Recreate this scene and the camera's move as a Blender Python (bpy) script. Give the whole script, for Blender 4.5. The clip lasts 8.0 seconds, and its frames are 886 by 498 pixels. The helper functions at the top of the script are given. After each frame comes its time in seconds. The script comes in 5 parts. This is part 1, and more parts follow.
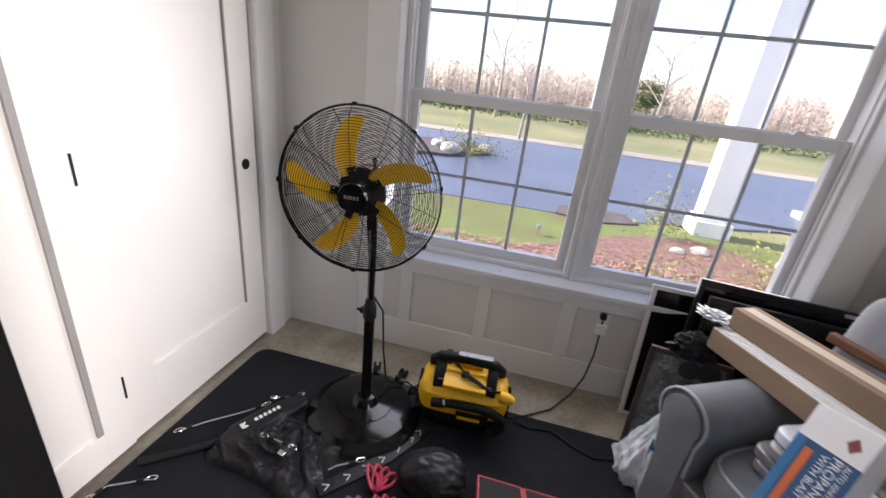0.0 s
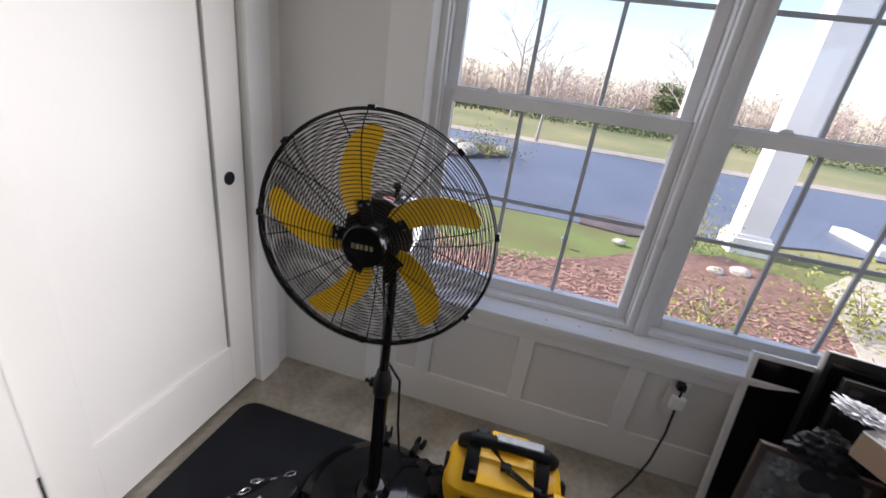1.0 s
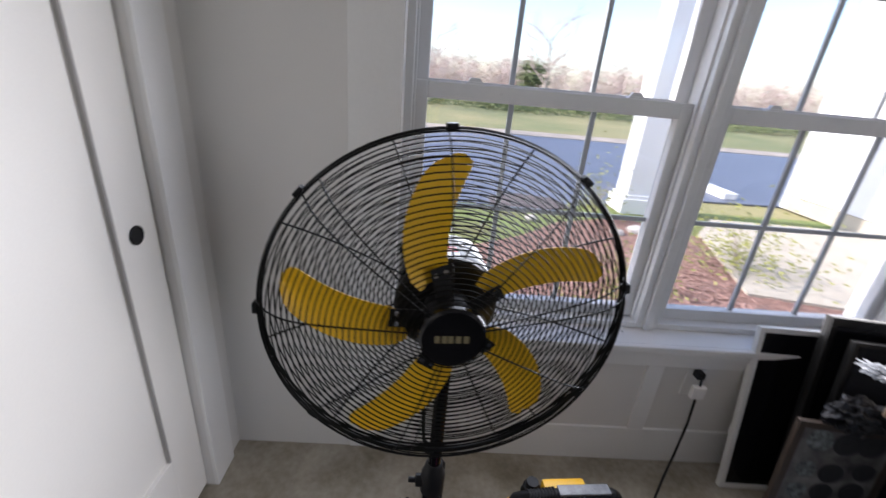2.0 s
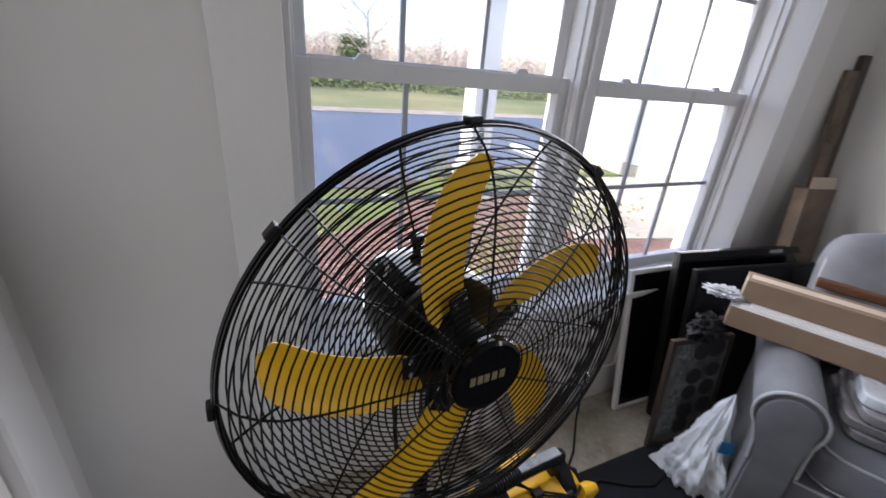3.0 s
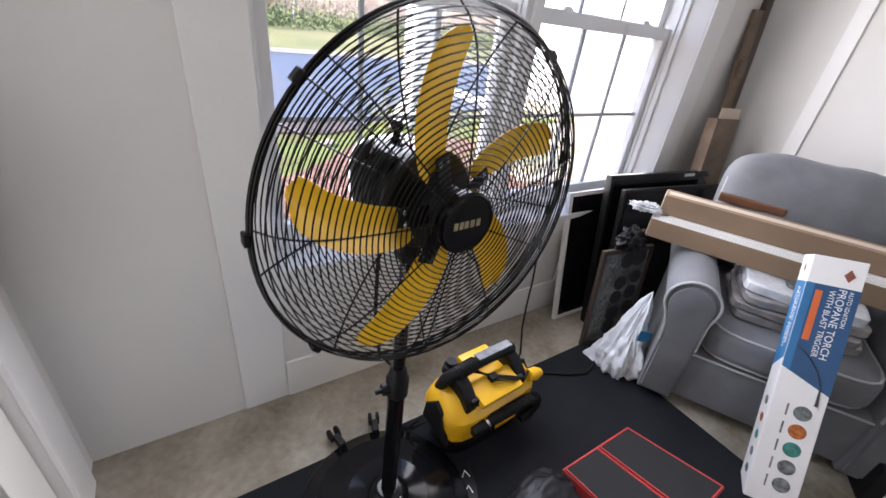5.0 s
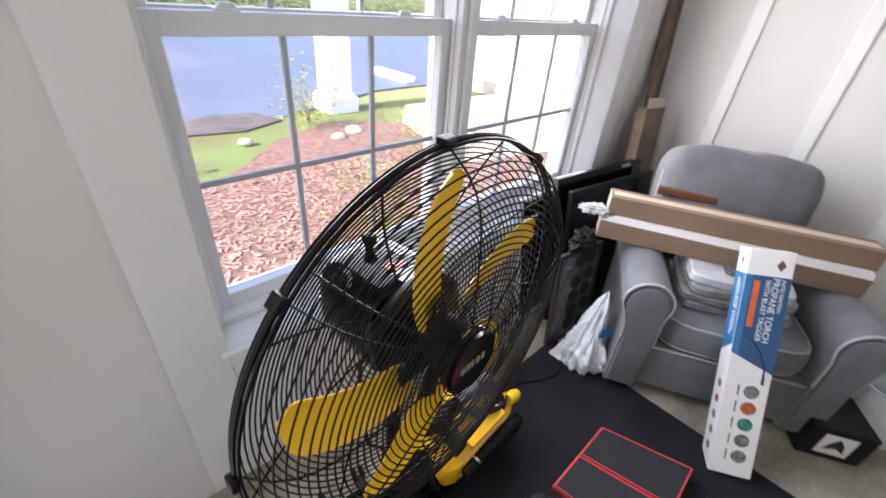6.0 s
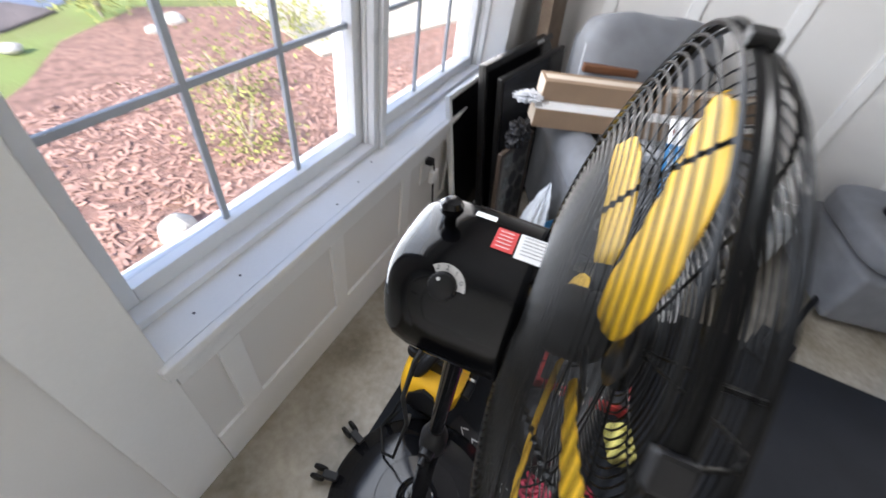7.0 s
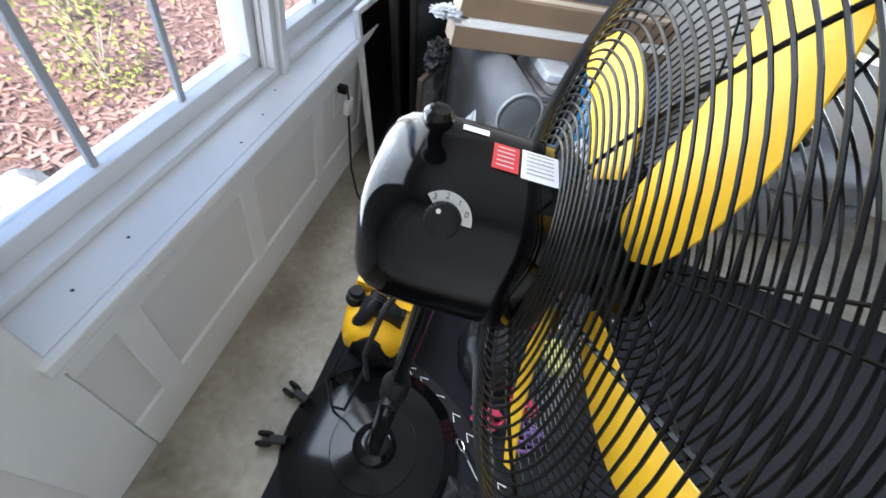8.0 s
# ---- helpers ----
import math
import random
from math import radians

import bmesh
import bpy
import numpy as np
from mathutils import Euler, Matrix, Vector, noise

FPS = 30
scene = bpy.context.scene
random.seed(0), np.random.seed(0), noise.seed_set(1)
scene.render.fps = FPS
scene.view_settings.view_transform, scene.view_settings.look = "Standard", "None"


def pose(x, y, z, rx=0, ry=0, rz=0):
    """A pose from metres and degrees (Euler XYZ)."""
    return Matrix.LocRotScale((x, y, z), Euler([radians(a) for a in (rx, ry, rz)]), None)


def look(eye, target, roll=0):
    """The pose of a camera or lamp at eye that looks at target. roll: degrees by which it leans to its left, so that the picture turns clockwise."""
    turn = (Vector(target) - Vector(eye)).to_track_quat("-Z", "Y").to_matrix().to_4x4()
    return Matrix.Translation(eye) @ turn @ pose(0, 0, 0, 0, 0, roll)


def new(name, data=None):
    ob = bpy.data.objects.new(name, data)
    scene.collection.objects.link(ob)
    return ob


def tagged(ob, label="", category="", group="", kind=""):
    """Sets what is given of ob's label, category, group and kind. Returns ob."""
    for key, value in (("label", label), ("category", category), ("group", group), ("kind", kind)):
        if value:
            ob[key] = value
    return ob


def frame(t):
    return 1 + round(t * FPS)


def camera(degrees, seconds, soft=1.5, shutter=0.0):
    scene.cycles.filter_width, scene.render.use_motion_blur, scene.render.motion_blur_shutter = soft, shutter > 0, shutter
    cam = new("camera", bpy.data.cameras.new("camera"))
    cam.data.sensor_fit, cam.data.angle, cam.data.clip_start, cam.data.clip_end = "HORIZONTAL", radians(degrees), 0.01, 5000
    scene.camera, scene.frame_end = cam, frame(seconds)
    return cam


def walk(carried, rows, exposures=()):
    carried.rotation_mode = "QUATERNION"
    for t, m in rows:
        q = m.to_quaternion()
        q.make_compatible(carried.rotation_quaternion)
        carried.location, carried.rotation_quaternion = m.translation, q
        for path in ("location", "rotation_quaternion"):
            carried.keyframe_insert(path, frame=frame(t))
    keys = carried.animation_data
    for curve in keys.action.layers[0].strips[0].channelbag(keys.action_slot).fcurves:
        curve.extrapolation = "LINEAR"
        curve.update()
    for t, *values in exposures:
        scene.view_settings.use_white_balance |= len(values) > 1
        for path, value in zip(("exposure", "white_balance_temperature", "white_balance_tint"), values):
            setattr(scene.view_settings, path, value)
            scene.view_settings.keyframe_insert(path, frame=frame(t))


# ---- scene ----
cam = camera(95.0, 8.0, shutter=0.5)
PATH = [
    (0, (1.25, -1.861, 1.403), (0.887, -0.045, 0.647), 6.8),
    (0.5, (1.143, -1.689, 1.387), (0.741, 0.12, 0.634), 7.6),
    (1, (1.049, -1.447, 1.385), (0.643, 0.355, 0.617), 8.1),
    (1.2, (1.019, -1.365, 1.379), (0.614, 0.438, 0.612), 7.7),
    (2.3, (0.548, -1.153, 1.37), (0.915, 0.649, 0.584), 4.7),
    (2.5, (0.514, -1.121, 1.378), (1.033, 0.638, 0.58), 4.6),
    (3, (0.491, -1.027, 1.359), (1.297, 0.615, 0.55), 5.0),
    (3.5, (0.371, -1.03, 1.342), (1.324, 0.509, 0.491), 6.6),
    (4, (0.36, -1.107, 1.269), (1.336, 0.368, 0.336), 8.3),
    (4.2, (0.368, -1.142, 1.25), (1.341, 0.322, 0.295), 8.3),
    (5.3, (0.388, -1.103, 1.331), (1.448, 0.269, 0.334), 6.8),
    (5.5, (0.395, -1.039, 1.37), (1.492, 0.295, 0.361), 6.2),
    (6, (0.413, -0.937, 1.438), (1.633, 0.232, 0.367), 5.3),
    (6.5, (0.403, -0.792, 1.385), (1.733, 0.08, 0.173), 5.7),
    (7, (0.416, -0.612, 1.367), (1.753, -0.125, -0.039), 9.5),
    (7.5, (0.441, -0.552, 1.317), (1.757, -0.372, -0.178), 14.6),
    (8, (0.442, -0.543, 1.294), (1.73, -0.553, -0.236), 19.4),
]
walk(cam, [(t, look(e, a, r)) for t, e, a, r in PATH], [(t, v, k, g) for t, v, k, g in ((0.0, 1.72, 6650, 19), (1.2, 1.45, 6450, 17), (2.5, 1.52, 6250, 17), (4.0, 1.66, 6250, 17), (5.5, 2.3, 6450, 18), (6.5, 2.15, 6450, 16), (8.0, 2.2, 5950, 9))])

# ---- light ----
world = bpy.data.worlds.new("sky")
scene.world = world
world.use_nodes = True
wn = world.node_tree.nodes
sky = wn.new("ShaderNodeTexSky")
sky.sky_type = "NISHITA"
sky.sun_disc = False
sky.sun_elevation = radians(34)
SUN_TO = Vector((-0.80, 0.07, 0.56)).normalized()
sky.sun_rotation = math.atan2(SUN_TO.x, SUN_TO.y)
wn["Background"].inputs["Strength"].default_value = 0.165
world.node_tree.links.new(sky.outputs[0], wn["Background"].inputs["Color"])
sun_data = bpy.data.lights.new("sun", "SUN")
sun_data.energy, sun_data.angle, sun_data.color = 3.4, radians(0.6), (1.0, 0.93, 0.82)
sun = new("sun", sun_data)
sun.matrix_world = look((0, 0, 0), -SUN_TO)


def area_lamp(name, eye, target, w, h, watts, color, spread):
    d = bpy.data.lights.new(name, "AREA")
    d.shape, d.size, d.size_y, d.energy, d.color = "RECTANGLE", w, h, watts, color
    ob = new(name, d)
    d.spread = radians(spread)
    ob.matrix_world = look(eye, target)
    return ob


# added fill for the closet doors, set in an unseen side opening
area_lamp("side_fill", (2.97, -2.9, 1.4), (0.0, -2.15, 0.65), 1.3, 1.25, 8, (1.0, 0.96, 0.90), 62)
# sky light and the glow of the sunlit white wing through the front windows
area_lamp("window_daylight_near_closet", (1.045, -0.004, 1.33), (1.045, -1.5, 1.33), 0.78, 1.36, 6.5, (0.90, 0.95, 1.0), 170)
area_lamp("window_daylight_near_corner", (2.015, -0.004, 1.33), (2.015, -1.5, 1.33), 0.78, 1.36, 4.0, (1.0, 0.97, 0.93), 170)


# ---- materials ----
def material(name, color, rough=0.5, metal=0.0, vary=0.12, scale=6.0, fine=60.0, bump=0.1, dist=0.002, coat=0.0, second=None, sheen=0.0, random_tint=0.0, spec=0.5):
    """Procedural surface: base colour varied at two scales, grain bump, roughness variation."""
    m = bpy.data.materials.new(name)
    m.use_nodes = True
    n, l = m.node_tree.nodes, m.node_tree.links
    b = n["Principled BSDF"]
    tc = n.new("ShaderNodeTexCoord")
    big = n.new("ShaderNodeTexNoise")
    big.inputs["Scale"].default_value = scale
    big.inputs["Detail"].default_value = 4
    small = n.new("ShaderNodeTexNoise")
    small.inputs["Scale"].default_value = fine
    small.inputs["Detail"].default_value = 3
    for t in (big, small):
        l.new(tc.outputs["Object"], t.inputs["Vector"])
    ramp = n.new("ShaderNodeValToRGB")
    c2 = second or tuple(c * (1 - vary) for c in color)
    c1 = tuple(min(1, c * (1 + vary * 0.6)) for c in color)
    ramp.color_ramp.elements[0].position, ramp.color_ramp.elements[1].position = 0.35, 0.68
    ramp.color_ramp.elements[0].color = (*c2, 1)
    ramp.color_ramp.elements[1].color = (*c1, 1)
    mixv = n.new("ShaderNodeMath")
    mixv.operation = "MULTIPLY_ADD"
    mixv.inputs[1].default_value = 0.3
    l.new(small.outputs["Fac"], mixv.inputs[0])
    sc = n.new("ShaderNodeMath")
    sc.operation = "MULTIPLY"
    sc.inputs[1].default_value = 0.7
    l.new(big.outputs["Fac"], sc.inputs[0])
    l.new(sc.outputs[0], mixv.inputs[2])
    l.new(mixv.outputs[0], ramp.inputs["Fac"])
    col = ramp.outputs["Color"]
    if random_tint:
        oi = n.new("ShaderNodeObjectInfo")
        hs = n.new("ShaderNodeHueSaturation")
        mp = n.new("ShaderNodeMapRange")
        mp.inputs["To Min"].default_value = 1 - random_tint
        mp.inputs["To Max"].default_value = 1 + random_tint
        l.new(oi.outputs["Random"], mp.inputs["Value"])
        l.new(mp.outputs[0], hs.inputs["Value"])
        l.new(col, hs.inputs["Color"])
        col = hs.outputs["Color"]
    l.new(col, b.inputs["Base Color"])
    rr = n.new("ShaderNodeMapRange")
    rr.inputs["To Min"].default_value = max(0.02, rough - 0.07)
    rr.inputs["To Max"].default_value = min(1, rough + 0.07)
    l.new(big.outputs["Fac"], rr.inputs["Value"])
    l.new(rr.outputs[0], b.inputs["Roughness"])
    b.inputs["Metallic"].default_value = metal
    b.inputs["Specular IOR Level"].default_value = spec
    b.inputs["Coat Weight"].default_value = coat
    b.inputs["Sheen Weight"].default_value = sheen
    if bump:
        bp = n.new("ShaderNodeBump")
        bp.inputs["Strength"].default_value = bump
        bp.inputs["Distance"].default_value = dist
        l.new(small.outputs["Fac"], bp.inputs["Height"])
        l.new(bp.outputs[0], b.inputs["Normal"])
    return m


def glass_material(name, tint=(1, 1, 1)):
    m = bpy.data.materials.new(name)
    m.use_nodes = True
    n, l = m.node_tree.nodes, m.node_tree.links
    n.remove(n["Principled BSDF"])
    tr, gl, mx = n.new("ShaderNodeBsdfTransparent"), n.new("ShaderNodeBsdfGlossy"), n.new("ShaderNodeMixShader")
    tr.inputs["Color"].default_value = (*tint, 1)
    gl.inputs["Roughness"].default_value = 0.03
    mx.inputs[0].default_value = 0.035
    l.new(tr.outputs[0], mx.inputs[1])
    l.new(gl.outputs[0], mx.inputs[2])
    l.new(mx.outputs[0], n["Material Output"].inputs["Surface"])
    return m


M = {}
M["wall"] = material("white wall paint", (0.66, 0.65, 0.63), 0.55, vary=0.04, scale=2.0, fine=220, bump=0.12, dist=0.0006)
M["door"] = material("white door paint", (0.80, 0.78, 0.74), 0.42, vary=0.04, scale=1.5, fine=180, bump=0.06, dist=0.0005)
M["bead"] = material("grey panel edge shade", (0.30, 0.29, 0.28), 0.6, vary=0.08, bump=0.05)
M["charcoal"] = material("charcoal bounce-cutting wall", (0.2, 0.2, 0.205), 0.6, vary=0.08, scale=2, fine=200, bump=0.1)
M["ceiling"] = material("flat off-white ceiling", (0.70, 0.69, 0.68), 0.8, vary=0.03, scale=2, fine=150, bump=0.1)
M["trim"] = material("white semi-gloss trim", (0.74, 0.74, 0.73), 0.34, vary=0.04, scale=3, fine=120, bump=0.05, dist=0.0005)
M["vinyl"] = material("white vinyl window", (0.72, 0.73, 0.74), 0.3, vary=0.04, scale=5, fine=100, bump=0.03, dist=0.0004)
M["muntin"] = material("grey window grille", (0.40, 0.43, 0.47), 0.4, vary=0.05, bump=0.02)
M["floor"] = material("sealed concrete floor", (0.34, 0.31, 0.26), 0.45, vary=0.35, scale=4.5, fine=40, bump=0.15, dist=0.001, second=(0.19, 0.165, 0.12))
M["mat"] = material("black rubber mat", (0.0155, 0.017, 0.0205), 0.85, vary=0.25, scale=5, fine=420, bump=0.5, dist=0.001, spec=0.12)
M["black"] = material("black gloss enamel", (0.005, 0.005, 0.006), 0.13, vary=0.1, scale=12, fine=200, bump=0, spec=0.3)
M["motor"] = material("black gloss motor paint", (0.002, 0.002, 0.0025), 0.11, vary=0.15, scale=8, fine=350, bump=0.03, dist=0.0002, spec=0.22)
M["wire"] = material("black coated wire", (0.005, 0.005, 0.005), 0.32, vary=0.1, bump=0, spec=0.16)
M["plastic"] = material("black plastic", (0.010, 0.010, 0.011), 0.45, vary=0.12, scale=20, fine=300, bump=0.12, dist=0.0004, spec=0.2)
M["rubber"] = material("black rubber", (0.010, 0.010, 0.010), 0.7, vary=0.15, fine=200, bump=0.2, spec=0.25)
M["chrome"] = material("chrome", (0.75, 0.75, 0.76), 0.12, 1.0, vary=0.05, bump=0)
M["steel"] = material("steel", (0.55, 0.55, 0.56), 0.3, 1.0, vary=0.1, bump=0.05)
M["blade"] = material("yellow painted blade", (0.80, 0.47, 0.015), 0.42, vary=0.08, scale=7, fine=150, bump=0.04, dist=0.0004)
M["yellow"] = material("yellow tool plastic", (0.80, 0.44, 0.01), 0.38, vary=0.08, scale=9, fine=250, bump=0.1, dist=0.0004)
M["fabric"] = material("grey woven upholstery", (0.145, 0.152, 0.165), 0.9, vary=0.2, scale=10, fine=700, bump=0.5, dist=0.001, sheen=0.15)
M["piping"] = material("pale grey piping", (0.36, 0.37, 0.38), 0.8, vary=0.1, fine=500, bump=0.3)
M["cardboard"] = material("brown cardboard", (0.215, 0.145, 0.092), 0.8, vary=0.14, scale=5, fine=180, bump=0.15, dist=0.0006)
M["cardboard_end"] = material("pale cardboard flap", (0.52, 0.44, 0.35), 0.8, vary=0.1, scale=8, fine=120, bump=0.15)
M["white_card"] = material("glossy white carton", (0.78, 0.77, 0.76), 0.35, vary=0.05, scale=6, fine=90, bump=0.03)
M["blue_print"] = material("blue carton print", (0.02, 0.16, 0.36), 0.35, vary=0.12, scale=10, bump=0)
M["navy_print"] = material("navy carton print", (0.012, 0.075, 0.19), 0.35, vary=0.12, scale=10, bump=0)
M["orange_print"] = material("orange carton print", (0.62, 0.13, 0.03), 0.35, vary=0.1, bump=0)
M["red_print"] = material("red print", (0.45, 0.03, 0.03), 0.35, vary=0.1, bump=0)
M["white_print"] = material("white print", (0.8, 0.8, 0.8), 0.4, vary=0.03, bump=0)
M["dark_print"] = material("black print", (0.02, 0.02, 0.022), 0.4, vary=0.1, bump=0)
M["brown_print"] = material("reddish brown emblem", (0.22, 0.06, 0.04), 0.4, vary=0.1, bump=0)
M["green_print"] = material("teal photo print", (0.03, 0.22, 0.18), 0.4, vary=0.5, scale=60, bump=0)
M["grey_print"] = material("grey photo print", (0.16, 0.18, 0.18), 0.4, vary=0.7, scale=60, bump=0)
M["fire_print"] = material("flame photo print", (0.42, 0.12, 0.02), 0.4, vary=0.7, scale=70, bump=0)
M["grip_grey"] = material("glossy grey grip", (0.16, 0.165, 0.175), 0.25, vary=0.4, scale=30, fine=200, bump=0.1)
M["dark_chrome"] = material("dark chrome tube", (0.10, 0.10, 0.105), 0.16, 1.0, vary=0.1, bump=0)
M["badge_print"] = material("dull gold lettering", (0.17, 0.145, 0.08), 0.45, vary=0.1, bump=0)
M["silver_label"] = material("silver dial label", (0.5, 0.5, 0.5), 0.35, 0.4, vary=0.05, bump=0)
M["red_label"] = material("red warning label", (0.62, 0.05, 0.05), 0.4, vary=0.06, bump=0)
M["bag"] = material("white plastic bag", (0.72, 0.76, 0.8), 0.32, vary=0.1, scale=14, fine=60, bump=0.4, dist=0.004)
M["wrap"] = material("clear plastic wrap over white", (0.55, 0.57, 0.6), 0.16, vary=0.2, scale=16, fine=45, bump=0.6, dist=0.006, coat=0.5)
M["wrap_grey"] = material("clear plastic wrap over grey goods", (0.26, 0.25, 0.25), 0.14, vary=0.35, scale=14, fine=45, bump=0.6, dist=0.005, coat=0.5)
M["nylon"] = material("black nylon", (0.010, 0.010, 0.012), 0.45, vary=0.2, scale=14, fine=90, bump=0.35, dist=0.003, spec=0.3)
M["red_trim"] = material("red edging", (0.5, 0.05, 0.05), 0.45, vary=0.1, bump=0.05)
M["grip"] = material("black grip sheet", (0.016, 0.016, 0.017), 0.85, vary=0.25, scale=30, fine=600, bump=0.7, dist=0.001)
M["foam"] = material("pale yellow foam", (0.62, 0.56, 0.16), 0.8, vary=0.12, scale=14, fine=260, bump=0.3, dist=0.001)
M["red_band"] = material("red latex band", (0.45, 0.03, 0.07), 0.5, vary=0.1, bump=0.05)
M["purple_band"] = material("purple latex band", (0.12, 0.05, 0.2), 0.5, vary=0.1, bump=0.05)
M["screen"] = material("dark glossy screen", (0.006, 0.006, 0.008), 0.15, vary=0.1, bump=0, spec=0.3)
M["tv_black"] = material("black television bezel", (0.008, 0.008, 0.008), 0.3, vary=0.1, bump=0.02, spec=0.25)
M["dark_wood"] = material("dark stained wood frame", (0.05, 0.034, 0.024), 0.45, vary=0.3, scale=14, fine=120, bump=0.2)
M["photo_dark"] = material("dark photo print", (0.16, 0.155, 0.15), 0.4, vary=0.7, scale=9, fine=30, bump=0, second=(0.02, 0.018, 0.017))
M["old_wood"] = material("weathered board", (0.17, 0.125, 0.09), 0.8, vary=0.35, scale=9, fine=90, bump=0.4)
M["leather"] = material("brown leather", (0.13, 0.055, 0.025), 0.5, vary=0.2, scale=15, fine=150, bump=0.3)
M["asphalt"] = material("asphalt", (0.125, 0.14, 0.185), 0.5, vary=0.2, scale=0.6, fine=60, bump=0.3, dist=0.01)
M["lawn"] = material("lawn grass", (0.14, 0.20, 0.05), 0.9, vary=0.4, scale=0.9, fine=40, bump=0.5, dist=0.03, second=(0.15, 0.13, 0.05))
M["field"] = material("dry field", (0.30, 0.25, 0.12), 0.95, vary=0.3, scale=0.12, fine=6, bump=0.4, dist=0.05, second=(0.14, 0.17, 0.06))
M["mulch"] = material("reddish bark mulch", (0.31, 0.175, 0.135), 0.95, vary=0.45, scale=14, fine=90, bump=0.9, dist=0.03)
M["chip"] = material("bark chip", (0.38, 0.225, 0.175), 0.95, vary=0.4, scale=5, fine=60, bump=0.4, random_tint=0.3)
M["gravel"] = material("pale gravel", (0.40, 0.34, 0.28), 0.95, vary=0.25, scale=1.2, fine=30, bump=0.5, dist=0.02)
M["soil"] = material("dark mottled ground", (0.13, 0.105, 0.10), 0.95, vary=0.4, scale=4, fine=40, bump=0.7, dist=0.03)
M["paving"] = material("pale concrete path", (0.46, 0.41, 0.33), 0.85, vary=0.15, scale=2, fine=60, bump=0.3)
M["column"] = material("white painted column", (0.78, 0.78, 0.77), 0.5, vary=0.05, scale=2, bump=0.05)
M["siding"] = material("white siding", (0.76, 0.76, 0.75), 0.6, vary=0.06, scale=1, bump=0.05)
M["stone"] = material("pale garden stone", (0.5, 0.47, 0.42), 0.9, vary=0.25, scale=8, bump=0.5, dist=0.01)
M["twig"] = material("bare reddish twigs", (0.60, 0.46, 0.41), 0.9, vary=0.22, scale=0.15, bump=0)
M["bark"] = material("pale grey bark", (0.42, 0.36, 0.31), 0.9, vary=0.3, scale=8, bump=0.5)
M["evergreen"] = material("evergreen foliage", (0.16, 0.19, 0.075), 0.9, vary=0.5, scale=2, bump=0)
M["shrub"] = material("yellow-green shrub leaf", (0.26, 0.27, 0.06), 0.7, vary=0.5, scale=9, bump=0, random_tint=0.2)
M["glass"] = glass_material("window glass", (0.87, 0.88, 0.90))


# ---- mesh helpers ----
def mesh_of(bm, name, smooth=False):
    me = bpy.data.meshes.new(name)
    bmesh.ops.recalc_face_normals(bm, faces=bm.faces[:])
    bm.to_mesh(me)
    bm.free()
    if smooth:
        me.shade_smooth()
        me.set_sharp_from_angle(angle=radians(38))
    return me


def thing(name, m, label, category, group="", kind=""):
    ob = new(name)
    ob.empty_display_size = 0.05
    ob.matrix_basis = m
    return tagged(ob, label, category, group, kind)


def room_matrix(ob):
    m = ob.matrix_parent_inverse @ ob.matrix_basis if ob.parent else ob.matrix_basis.copy()
    return room_matrix(ob.parent) @ m if ob.parent else m


def part(name, bm, mat, parent=None, label="", smooth=False, world=False, m=None):
    """One mesh object under a thing or part. world: its coordinates are the room's, not its parent's."""
    ob = new(name, mesh_of(bm, name, smooth) if isinstance(bm, bmesh.types.BMesh) else bm)
    if not ob.data.materials:
        ob.data.materials.append(M[mat])
    if parent:
        ob.parent = parent
        if world:
            ob.matrix_parent_inverse = room_matrix(parent).inverted()
    if m is not None:
        ob.matrix_basis = m
    return tagged(ob, label)


def solid(name, bm, mat, label, category="", kind="", group="", smooth=False):
    return tagged(part(name, bm, mat, None, "", smooth), label, category, group, kind)


def box(x0, x1, y0, y1, z0, z1, bevel=0.0, bm=None, seg=2, m=None):
    out = bm or bmesh.new()
    vs = bmesh.ops.create_cube(out, size=1)["verts"]
    for v in vs:
        v.co = Vector((x0 + (v.co.x + 0.5) * (x1 - x0), y0 + (v.co.y + 0.5) * (y1 - y0), z0 + (v.co.z + 0.5) * (z1 - z0)))
    if bevel:
        es = list({e for v in vs for e in v.link_edges})
        r = bmesh.ops.bevel(out, geom=es, offset=bevel, segments=seg, profile=0.6, affect="EDGES")
        vs = list({v for f in r["faces"] for v in f.verts} | {v for v in vs if v.is_valid})
    if m is not None:
        bmesh.ops.transform(out, matrix=m, verts=[v for v in vs if v.is_valid])
    return out


